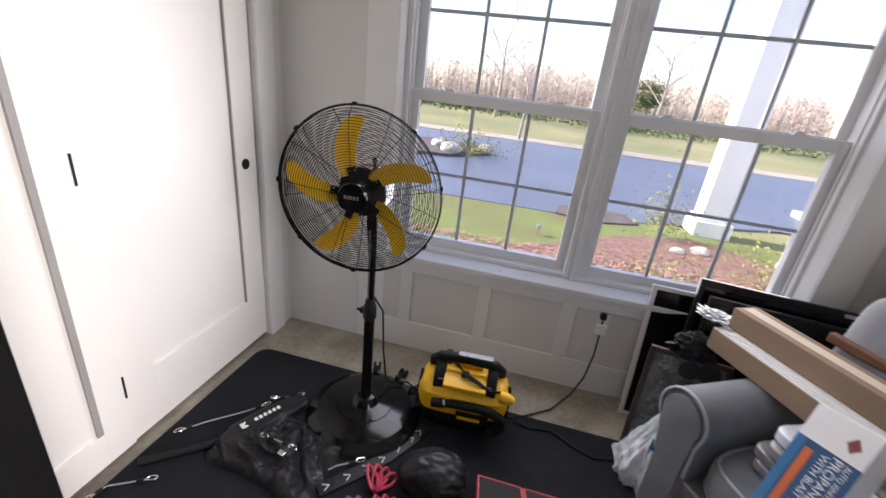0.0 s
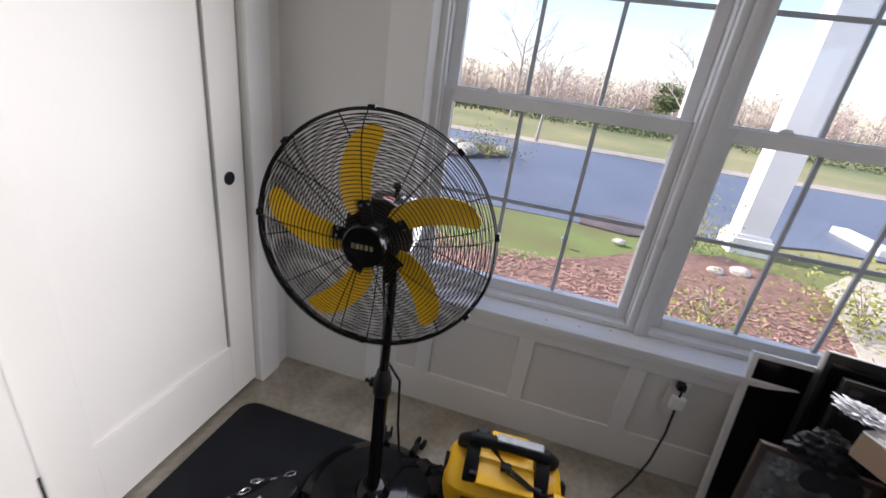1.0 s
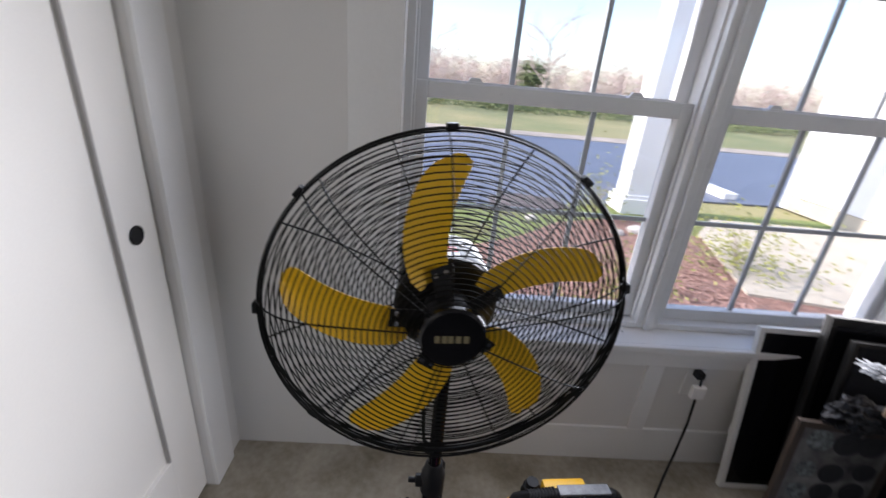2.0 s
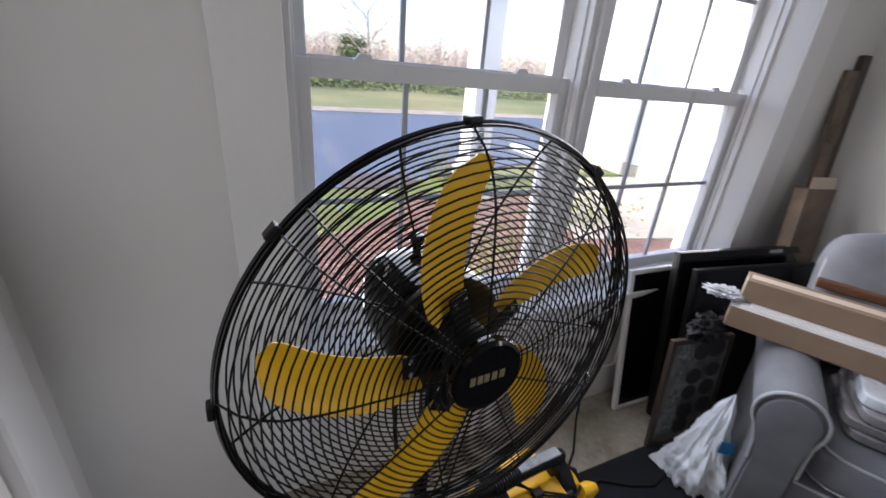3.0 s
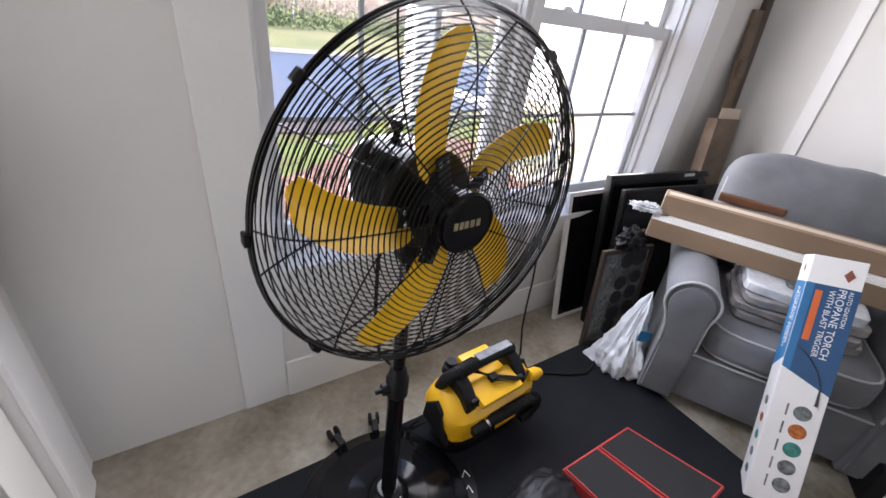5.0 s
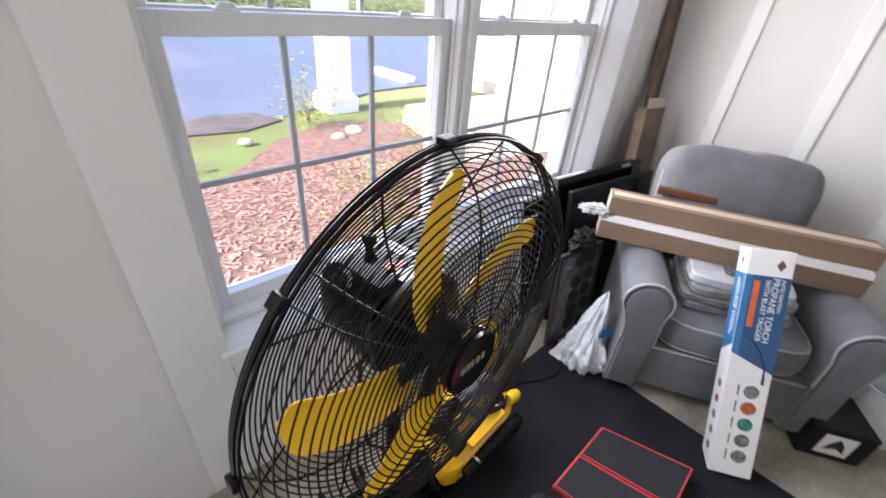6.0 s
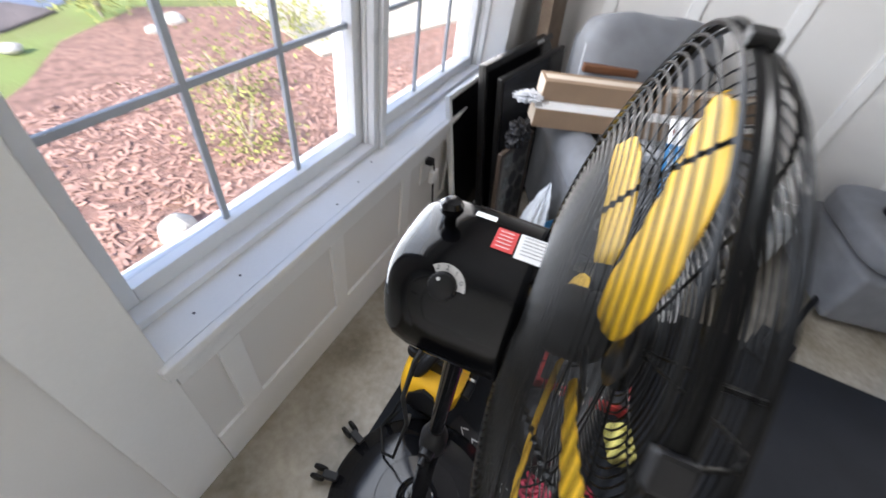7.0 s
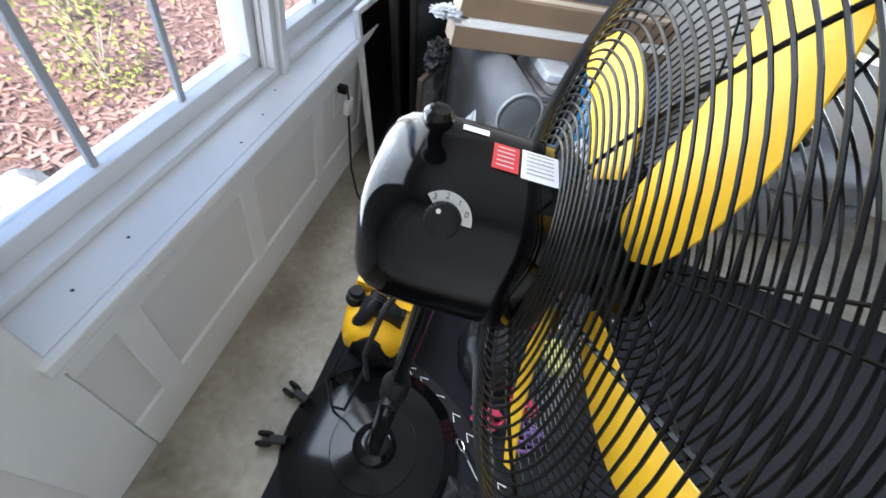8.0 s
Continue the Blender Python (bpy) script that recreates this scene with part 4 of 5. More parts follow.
hose = [(-0.045, -0.112, 0.166), (0.0, -0.117, 0.172), (0.06, -0.12, 0.176), (0.12, -0.12, 0.17), (0.168, -0.118, 0.145), (0.178, -0.114, 0.1), (0.155, -0.11, 0.065), (0.12, -0.106, 0.055)]
hz = part("hose", tube(hose, 0.018, 12), "rubber", inf, "black corrugated inflation hose", True)
for i in range(30):
    sv = i / 29 * 5.6 + 1.0
    k = int(sv)
    p = Vector(hose[k]).lerp(Vector(hose[min(k + 1, 7)]), sv - k)
    d = (Vector(hose[min(k + 1, 7)]) - Vector(hose[k])).normalized()
    part("hose_rib", tube([p - d * 0.0022, p + d * 0.0022], 0.0205, 10), "rubber", hz)
part("nozzle", tube([(-0.125, -0.108, 0.15), (-0.085, -0.11, 0.156), (-0.06, -0.111, 0.162), (-0.04, -0.112, 0.166)], [0.019, 0.021, 0.016, 0.02], 12), "plastic", inf, "black hose nozzle", True)
part("nozzle_ring", tube([(-0.072, -0.111, 0.160), (-0.064, -0.111, 0.1625)], 0.0205, 12), "chrome", inf, "bright ring on the nozzle", True)
part("side_knob", tube([(0.15, -0.07, 0.222), (0.185, -0.073, 0.216), (0.21, -0.074, 0.21)], [0.022, 0.024, 0.016], 14), "yellow", inf, "yellow rounded corner guard", True)
part("coupler", lathe([(0.028, 0.0), (0.03, 0.006), (0.027, 0.012), (0.026, 0.03), (0.02, 0.034), (0.018, 0.05)], 20, "z", (-0.09, 0.075, 0.235)), "plastic", inf, "black ribbed coupler", True)
part("clip", box(-0.02, 0.012, -0.055, -0.03, 0.262, 0.282, 0.004), "plastic", inf)
for k in range(3):
    part("cable", tube([(-0.06 + 0.01 * k, 0.02, 0.272), (0.0, -0.04 - 0.012 * k, 0.276), (0.06, -0.065 - 0.008 * k, 0.262), (0.11, -0.085, 0.246 - 0.008 * k), (0.16, -0.06, 0.235)], 0.0036, 6), "rubber", inf, "", True)
part("mains_cable", tube([(-0.21, 0.06, 0.08), (-0.235, 0.08, 0.04), (-0.26, 0.1, 0.006), (-0.3, 0.08, 0.006)], 0.005, 6), "rubber", inf, "", True)

# ---- outlet, adapter and its cord ----
out = thing("wall_outlet", Matrix.Translation((1.703, -0.001, 0.405)), "white wall outlet plate", "outlet")
part("plate", box(-0.036, 0.036, -0.008, 0.0, -0.058, 0.058, 0.003), "trim", out)
plug = thing("power_adapter", Matrix.Translation((1.70, -0.01, 0.455)), "black plug with a white adapter hanging on a cord", "adapter")
part("plug", box(-0.014, 0.014, -0.032, 0.0, -0.012, 0.014, 0.004), "plastic", plug, "black plug")
part("adapter", box(-0.026, 0.022, -0.05, -0.03, -0.085, -0.032, 0.004), "white_card", plug, "white adapter block")
part("cord", tube([(0.0, -0.034, 0.0), (-0.004, -0.042, -0.03)], 0.004, 6), "rubber", plug)
part("cord", tube([(0.0, -0.04, -0.085), (0.0, -0.05, -0.2), (-0.02, -0.07, -0.33), (-0.07, -0.12, -0.41), (-0.16, -0.22, -0.445), (-0.3, -0.32, -0.447), (-0.38, -0.36, -0.44)], 0.0045, 7), "rubber", plug, "black cord to the floor", True)
ext = thing("extension_cord", Matrix.Translation((1.38, -0.35, 0.009)), "black extension cord trailing across the mat", "cord")
part("cord", tube([(-0.02, -0.02, 0.02), (0.06, -0.04, 0.006), (0.16, -0.02, 0.006), (0.26, -0.08, 0.006), (0.34, -0.11, 0.006), (0.42, -0.09, 0.006), (0.47, -0.04, 0.006)], 0.0048, 7), "rubber", ext, "", True)

# ---- leaning panels, television and picture ----
def lean(x, y, z, yaw, back):
    return Matrix.Translation((x, y, z)) @ Matrix.Rotation(radians(yaw), 4, "Z") @ Matrix.Rotation(radians(-back), 4, "X")


pn = thing("wall_mirror", lean(1.872, -0.122, 0.003, -2, 10.5), "white-framed mirror panel leaning against the window wall", "panel")
W, Hh = 0.62, 0.665
for a, b, c, d in ((0, 0.02, 0, Hh), (W - 0.02, W, 0, Hh)):
    part("frame", box(a, b, 0, 0.022, c, d, 0.003), "trim", pn)
for c, d in ((0, 0.02), (Hh - 0.02, Hh)):
    part("frame", box(0.02, W - 0.02, 0, 0.022, c, d, 0.003), "trim", pn)
part("face", box(0.018, W - 0.018, 0.004, 0.014, 0.018, Hh - 0.018), "screen", pn, "dark glossy face")
tv = thing("television", lean(2.005, -0.205, 0.003, -8, 10.0), "large black flat television leaning upright against the sill", "television")
part("back_shell", box(0.0, 0.70, 0.0, 0.03, 0.0, 0.765, 0.006), "tv_black", tv)
part("bezel", box(0.0, 0.70, -0.006, 0.0, 0.735, 0.765, 0.002), "tv_black", tv)
part("bezel", box(0.0, 0.02, -0.006, 0.0, 0.0, 0.735, 0.002), "tv_black", tv)
part("screen", box(0.02, 0.70, -0.003, 0.0, 0.0, 0.735), "screen", tv, "dark glass screen")
part("sticker", box(0.5, 0.575, -0.0075, -0.006, 0.742, 0.756), "silver_label", tv, "small pale label on the bezel")
tv2 = thing("television", lean(2.03, -0.262, 0.003, -9, 9.0), "black flat screen in front of another one", "television")
part("back_shell", box(0.0, 0.66, 0.0, 0.025, 0.0, 0.72, 0.005), "tv_black", tv2)
part("screen", box(0.015, 0.645, -0.003, 0.0, 0.015, 0.705), "screen", tv2)
pic = thing("framed_picture", lean(1.845, -0.325, 0.003, -9, 6), "dark wood framed picture of round plates, leaning", "picture")
for a, b, c, d in ((0, 0.022, 0, 0.50), (0.278, 0.30, 0, 0.50)):
    part("frame", box(a, b, 0, 0.02, c, d, 0.003), "dark_wood", pic)
for c, d in ((0, 0.022), (0.478, 0.50)):
    part("frame", box(0.022, 0.278, 0, 0.02, c, d, 0.003), "dark_wood", pic)
part("print", box(0.020, 0.28, 0.004, 0.01, 0.020, 0.48), "photo_dark", pic, "dark print with round shapes")
prng = random.Random(2)
for i in range(15):
    x, z = 0.072 + (i % 3) * 0.078 + prng.uniform(-0.008, 0.008), 0.075 + (i // 3) * 0.088 + prng.uniform(-0.02, 0.02)
    r = prng.uniform(0.030, 0.042)
    d = part("printed_disc", lathe([(r, 0.0036), (r, 0.0026), (r * 0.62, 0.0024), (r * 0.58, 0.0032), (r * 0.2, 0.003), (r * 0.19, 0.0026), (0.001, 0.0026)], 28, "y", (x, 0, z)), "dark_print" if i % 3 else "grey_print", pic)
jk = thing("black_jacket", Matrix.Translation((2.00, -0.285, 0.495)), "black jacket bundled on top of the leaning picture", "jacket")
part("cloth", blob((0.075, 0.04, 0.055), 12, 5, 0.5, 2.6, -0.04), "nylon", jk, "", True, m=Matrix.Translation((0, 0, 0.04)))
# boards in the corner
for i, (x, y, yaw, back, w, t, h, mt, lab) in enumerate(((2.775, -0.17, -14, 6, 0.06, 0.02, 1.50, "old_wood", "weathered narrow board leaning in the corner"),
                                                        (2.86, -0.16, -8, 5, 0.045, 0.03, 1.56, "dark_wood", "dark slim batten leaning in the corner"),
                                                        (2.62, -0.24, -12, 6, 0.16, 0.06, 1.02, "old_wood", "tall brown cardboard carton standing in the corner"))):
    b = thing("leaning_board" if i < 2 else "tall_carton", lean(x, y, 0.0, yaw, back), lab, "board" if i < 2 else "carton")
    part("plank" if i < 2 else "carton_body", box(0, w, 0, t, 0.006 if i < 2 else 0.007, h, 0.003), mt, b)
    if i == 0:
        for z in (0.3, 0.75, 1.2):
            part("cleat", box(0.01, w - 0.01, -0.014, 0, z, z + 0.08, 0.002), "old_wood", b)
    if i == 2:
        part("flap", box(0.01, w - 0.01, 0.004, 0.007, h, h + 0.05, 0.001), "cardboard_end", b)

# ---- armchair ----
CH = Matrix.Translation((1.805, -0.60, 0.0)) @ Matrix.Rotation(math.atan2(-0.877, 0.48), 4, "Z")
chair = thing("armchair", CH, "grey upholstered armchair with rolled arms and pale piping", "armchair")
CW, CD = 0.88, 0.84
part("base", box(0.10, CW - 0.10, 0.05, CD - 0.02, 0.05, 0.275, 0.02), "fabric", chair, "upholstered seat base", True)
part("base_piping", tube([(0.16, 0.047, 0.272), (CW - 0.16, 0.047, 0.272)], 0.005, 6), "piping", chair)
seat = part("seat_cushion", cushion(CW - 0.33, 0.62, 0.145, 0.16, 9, 6), "fabric", chair, "thick grey seat cushion", True, m=Matrix.Translation((CW / 2, 0.345, 0.352)))
for z in (-0.058, 0.058):
    ring = []
    for i in range(56):
        a = i * math.pi / 28
        q = (abs(math.cos(a)) ** 6 + abs(math.sin(a)) ** 6) ** (-1 / 6)
        ring.append(((CW - 0.33) / 2 * 0.962 * math.cos(a) * q, 0.31 * 0.962 * math.sin(a) * q, z))
    part("cushion_piping", tube(ring, 0.0048, 6, True), "piping", seat)


def arm_outline(flip):
    o = [(0.035, 0.04), (0.035, 0.30), (0.028, 0.38), (0.012, 0.43)] + arc_points(0.082, 0.488, 0.09, 205, -10, 14) + [(0.158, 0.42), (0.160, 0.30), (0.16, 0.04)]
    return [((CW - x) if flip else x, z) for x, z in o]


for flip in (False, True):
    o = arm_outline(flip)
    arm = part("arm", prism(o, 0.03, CD - 0.06, "y", bevel=0.006), "fabric", chair, "rolled grey arm", True)
    inset = [((x - (CW - 0.09 if flip else 0.09)) * 0.84 + (CW - 0.09 if flip else 0.09), (z - 0.3) * 0.93 + 0.3) for x, z in o]
    part("front_panel", prism(inset, 0.018, 0.032, "y", bevel=0.005), "fabric", arm, "", True)
    part("arm_piping", tube([(x, 0.026, z) for x, z in o[1:-1]], 0.0055, 6), "piping", arm, "pale piping round the arm front", True)
bk = part("backrest", box(0.13, CW - 0.13, 0.0, 0.17, 0.0, 0.60, 0.04, seg=3, m=Matrix.Translation((0, CD - 0.2, 0.24)) @ Matrix.Rotation(radians(-9), 4, "X")), "fabric", chair, "", True)
bc = part("back_cushion", cushion(0.63, 0.46, 0.21, 0.25, 10, 5.2, 0.010, 3), "fabric", chair, "plump loose back cushion", True, m=Matrix.Translation((CW / 2 - 0.04, CD - 0.20, 0.725)) @ Matrix.Rotation(radians(78), 4, "X"))
part("cushion_piping", tube([(0.308 * math.cos(a) * (abs(math.cos(a)) ** 5.2 + abs(math.sin(a)) ** 5.2) ** (-1 / 5.2), 0.224 * math.sin(a) * (abs(math.cos(a)) ** 5.2 + abs(math.sin(a)) ** 5.2) ** (-1 / 5.2), 0.055) for a in [i * math.pi / 24 for i in range(48)]], 0.0055, 6, True), "piping", bc, "", True)
for x in (0.12, CW - 0.12):
    for y in (0.1, CD - 0.1):
        part("foot", lathe([(0.018, 0.0), (0.026, 0.055)], 16, "z", (x, y, 0.0)), "dark_wood", chair)

# wrapped goods on the seat
for i, (x, y, z, w, d, h, yaw) in enumerate(((0.43, 0.32, 0.447, 0.40, 0.34, 0.034, 2), (0.42, 0.31, 0.482, 0.39, 0.335, 0.034, -3), (0.43, 0.325, 0.517, 0.385, 0.33, 0.034, 3), (0.425, 0.33, 0.556, 0.37, 0.32, 0.042, -2))):
    bm = cushion(w, d, h, 0.06, 14, 12, 0.007, i * 4.0)
    o = thing("wrapped_package", CH @ Matrix.Translation((x, y, z)) @ Matrix.Rotation(radians(yaw), 4, "Z"), ("flat package in clear plastic on the armchair seat", "white-topped package in clear plastic on a stack")[i == 3], "package", "packages on the chair")
    part("wrapping", bm, "wrap" if i == 3 else "wrap_grey", o, "", True)
    if i == 3:
        part("insert_card", cushion(0.20, 0.16, 0.003, 0.0, 8, 14, 0.003, 2.0), "grey_print", o, "grey printed insert under the plastic", True, m=Matrix.Translation((0.04, -0.03, h / 2 + 0.003)))

# long cartons across the arms
def long_carton(p, q, w, h, label):
    """A long box whose lower left edge runs from p to q."""
    p, q = Vector(p), Vector(q)
    m = Matrix.Translation(p) @ Matrix.Rotation(math.atan2(q.y - p.y, q.x - p.x), 4, "Z")
    L = (q - p).length
    c = thing("long_carton", m, label, "carton", "long cartons")
    part("carton_body", box(0, L, 0, w, 0, h, 0.003), "cardboard", c)
    part("end_flap", box(-0.002, 0, 0.004, w - 0.004, 0.004, h - 0.004, 0.0006), "cardboard_end", c, "pale end flap")
    part("tape", box(0.01, L - 0.01, w / 2 - 0.022, w / 2 + 0.022, h, h + 0.0007), "cardboard_end", c, "strip of packing tape")
    return c


long_carton((2.015, -0.325, 0.580), (2.44, -1.205, 0.580), 0.11, 0.078, "long brown cardboard carton lying across the chair arms")
st = thing("foam_strip", Matrix.Translation((2.045, -0.33, 0.658)) @ Matrix.Rotation(math.atan2(-0.88, 0.425), 4, "Z"), "bundle of thin white plastic trim strips between cartons", "trim strips")
for k in range(3):
    part("strip", box(-0.02 + 0.03 * k, 0.96, -0.020 + 0.005 * k, 0.1, 0.007 * k, 0.007 * k + 0.0062, 0.001), "white_card", st)
long_carton((2.055, -0.325, 0.679), (2.49, -1.20, 0.679), 0.105, 0.08, "long brown cardboard carton on top of another")
pl = solid("plastic_sheet", blob((0.045, 0.03, 0.013), 7, 5, 0.85, 5.0), "wrap", "crumpled white plastic at the carton end", "plastic sheet", smooth=True)
pl.matrix_basis = Matrix.Translation((2.03, -0.28, 0.69)) @ Matrix.Rotation(radians(-40), 4, "Z")
lb = solid("leather_strap", box(0, 0.24, 0, 0.03, 0, 0.034, 0.006), "leather", "brown leather strip tucked behind the cartons", "strap")
lb.matrix_basis = Matrix.Translation((2.30, -0.42, 0.745)) @ Matrix.Rotation(math.atan2(-0.88, 0.425), 4, "Z")

# tall printed carton leaning on the chair
def frame_from(o, xa, za):
    xa, za = Vector(xa).normalized(), Vector(za).normalized()
    xa = (xa - za * xa.dot(za)).normalized()
    ya = za.cross(xa)
    return Matrix(((xa.x, ya.x, za.x, o[0]), (xa.y, ya.y, za.y, o[1]), (xa.z, ya.z, za.z, o[2]), (0, 0, 0, 1)))


TB = frame_from((1.788, -1.086, 0.014), (0.42, -0.907, 0.02), (0.255, 0.235, 0.735))
torch = thing("printed_carton", TB, "tall white and blue printed tool carton leaning on the armchair", "carton")
TW, TT, TL = 0.135, 0.095, 0.835
part("carton_body", box(0, TW, 0, TT, 0, TL, 0.0025), "white_card", torch)
E1 = 0.0006
part("blue_field", prism([(0, 0.46), (0.135, 0.40), (0.135, 0.745), (0, 0.745)], -E1, 0.0002, "y"), "navy_print", torch, "blue printed field")
part("blue_field", prism([(0, 0.46), (0.022, 0.452), (0.022, 0.745), (0, 0.745)], -2 * E1, -E1, "y"), "blue_print", torch)
part("blue_field", prism([(0.004, 0.49), (0.093, 0.44), (0.093, 0.745), (0.004, 0.745)], -E1, 0.0002, "x"), "blue_print", torch)
part("orange_band", box(0.028, 0.046, -2 * E1, -E1, 0.56, 0.725), "orange_print", torch, "orange printed band")
face = Matrix(((0, 1, 0, 0), (0, 0, -1, 0), (-1, 0, 0, 0), (0, 0, 0, 1)))
for txt, x, z, sz in (("AUTO IGNITION", 0.113, 0.68, 0.0155), ("PROPANE TORCH", 0.091, 0.625, 0.0285), ("WITH BLAST TRIGGER", 0.068, 0.622, 0.022)):
    words(txt, sz, "white_print", torch, Matrix.Translation((x, -E1 - 0.0006, z)) @ face)
sface = Matrix(((0, 0, -1, 0), (0, -1, 0, 0), (-1, 0, 0, 0), (0, 0, 0, 1)))
words("PROPANE TORCH", 0.026, "white_print", torch, Matrix.Translation((-E1 - 0.0006, 0.05, 0.62)) @ sface)
words("WITH BLAST TRIGGER", 0.018, "white_print", torch, Matrix.Translation((-E1 - 0.0006, 0.03, 0.62)) @ sface)
part("emblem", prism([(0.098, 0.765), (0.112, 0.785), (0.098, 0.806), (0.084, 0.785)], -E1, 0.0002, "y"), "brown_print", torch, "reddish brown diamond emblem")
part("emblem", prism([(0.05, 0.775), (0.06, 0.79), (0.05, 0.805), (0.04, 0.79)], -E1, 0.0002, "x"), "brown_print", torch)
part("torch_picture", tube([(0.02, -0.0008, 0.54), (0.06, -0.0008, 0.51), (0.09, -0.0008, 0.47), (0.108, -0.0008, 0.42), (0.11, -0.0008, 0.36)], [0.001, 0.002, 0.002, 0.002, 0.005], 6), "dark_print", torch, "printed black torch picture")
for k, mt in enumerate(("grey_print", "fire_print", "green_print", "grey_print", "grey_print")):
    z = 0.325 - k * 0.062
    part("round_picture", lathe([(0.024, -0.0007), (0.024, 0.0002)], 28, "y", (0.085, 0, z)), mt, torch, "round printed photo")
    part("round_picture", lathe([(0.016, -0.0007), (0.016, 0.0002)], 24, "x", (0, 0.045, z)), mt, torch)
    part("caption_bar", box(0.042, 0.047, -E1, 0.0002, z - 0.02, z + 0.02), "grey_print", torch)

# ---- red-edged black case ----
RB = Matrix.Translation((1.285, -0.895, 0.009))
case = thing("storage_case", RB, "low black case with red edges on the mat", "case")


def skew_panel(pts, z0, z1, bevel):
    return prism([(x - 1.285, y + 0.895) for x, y in pts], z0, z1, bevel=bevel)


part("case_body", skew_panel(((1.258, -0.737), (1.302, -1.058), (1.700, -1.046), (1.600, -0.738)), 0, 0.052, 0.004), "red_trim", case, "red case sides")
for pts in (((1.264, -0.744), (1.307, -1.052), (1.490, -1.048), (1.420, -0.745)), ((1.434, -0.745), (1.506, -1.046), (1.693, -1.041), (1.594, -0.745))):
    lid = part("lid", skew_panel(pts, 0.052, 0.058, 0.0015), "grip", case, "black textured lid")
    for p, q in zip(pts, pts[1:] + pts[:1]):
        part("lid_edge", tube([(p[0] - 1.285, p[1] + 0.895, 0.058), (q[0] - 1.285, q[1] + 0.895, 0.058)], 0.003, 6), "red_trim", lid)

# ---- drawstring sack ----
def sack(bmsize, seed):
    bm = bmesh.new()
    bmesh.ops.create_icosphere(bm, subdivisions=5, radius=1)
    for v in bm.verts:
        p = v.co.copy()
        ang = math.atan2(p.z, p.y)
        pinch = max(0.0, (p.x - 0.35) / 0.65)
        fold = 1 + 0.16 * pinch * math.sin(ang * 11 + 2 * noise.noise(p * 2))
        f = (1 + 0.10 * noise.noise(p * 2.1 + Vector((seed, 0, 0))) + 0.05 * noise.noise(p * 6)) * fold
        x = p.x * (1 - 0.12 * pinch)
        v.co = Vector((x * bmsize[0], p.y * f * bmsize[1], p.z * f * bmsize[2]))
        v.co.z = max(v.co.z, -bmsize[2] * 0.72)
    return bm


sk = thing("drawstring_sack", Matrix.Translation((1.105, -0.80, 0.009)) @ Matrix.Rotation(radians(8), 4, "Z"), "black nylon drawstring sack with a gathered end", "sack")
part("pouch", sack((0.135, 0.095, 0.085), 1), "nylon", sk, "", True, m=Matrix.Translation((0, 0, 0.061)))
part("drawstring", tube([(0.118 + 0.004 * math.sin(i), 0.032 * math.cos(i * 0.5), 0.066 + 0.03 * math.sin(i * 0.5)) for i in range(13)], 0.003, 6), "rubber", sk)

# ---- exercise gear on the mat ----
kit = thing("equipment_bag", Matrix.Translation((0.50, -0.86, 0.009)) @ Matrix.Rotation(radians(-12), 4, "Z"), "flat black nylon equipment bag lying crumpled on the mat", "bag")
bm = bmesh.new()
bmesh.ops.create_grid(bm, x_segments=110, y_segments=80, size=1)
for v in bm.verts:
    x, y = v.co.x, v.co.y
    wob = 0.16 * noise.noise(Vector((x * 2.6, y * 2.6, 2)))
    e = min(1.0, max(abs(x), abs(y)) + wob * 0.3)
    body = 0.034 * (1 - e ** 8) * (1 + 0.8 * noise.noise(Vector((x * 1.3, y * 1.1, 1))))
    fold = 1 - abs(noise.noise(Vector((x * 1.8 + y * 1.1 + wob, y * 1.2 - x * 0.6, 4)))) * 2.6
    crease = 1 - abs(noise.noise(Vector((x * 4.2 - y * 2.0, y * 3.6 + x * 1.4, 9)))) * 2.6
    z = body + max(0.0, 1 - e ** 6) * (0.026 * max(0.0, fold) ** 2 + 0.005 * max(0.0, crease) ** 2)
    v.co = Vector((x * (0.22 + 0.03 * noise.noise(Vector((y * 3, 1, 3)))) + 0.05 * noise.noise(Vector((y * 1.2, x * 0.6, 7))), y * (0.15 + 0.03 * noise.noise(Vector((x * 3.4, 8, 1)))) + 0.04 * noise.noise(Vector((x * 1.4, 5, y * 0.7))), max(z, 0.001)))
part("cover", bm, "nylon", kit, "", True)
part("grab_strap", tube([(-0.06, 0.05, 0.03), (-0.05, 0.10, 0.062), (0.03, 0.115, 0.066), (0.07, 0.06, 0.036)], 0.007, 6), "nylon", kit, "", True)
part("buckle", box(-0.012, 0.016, -0.01, 0.01, 0.0, 0.008, 0.002, m=Matrix.Translation((0.05, -0.03, 0.062))), "chrome", kit, "small bright metal buckle")
pouch = thing("strap_pouch", Matrix.Translation((0.375, -0.735, 0.011)) @ Matrix.Rotation(radians(62), 4, "Z"), "long black padded strap pouch with white lettering bars", "pouch")
bm = cushion(0.33, 0.10, 0.044, 0.2, 16, 4, 0.012, 2)
part("sleeve", bm, "nylon", pouch, "", True, m=Matrix.Translation((0, 0, 0.024)))
for i in range(6):
    part("lettering_bar", box(-0.06 + i * 0.019, -0.048 + i * 0.019, -0.008, 0.008, 0.0500, 0.0525, 0.0005), "white_print", pouch, "white lettering bar")
part("logo_mark", prism([(-0.115, -0.014), (-0.09, -0.014), (-0.1, 0.0), (-0.09, 0.014), (-0.115, 0.014)], 0.0490, 0.0515), "white_print", pouch)
strap = thing("chevron_strap", Matrix.Translation((0.76, -0.86, 0.011)), "black nylon strap with white chevrons", "strap")
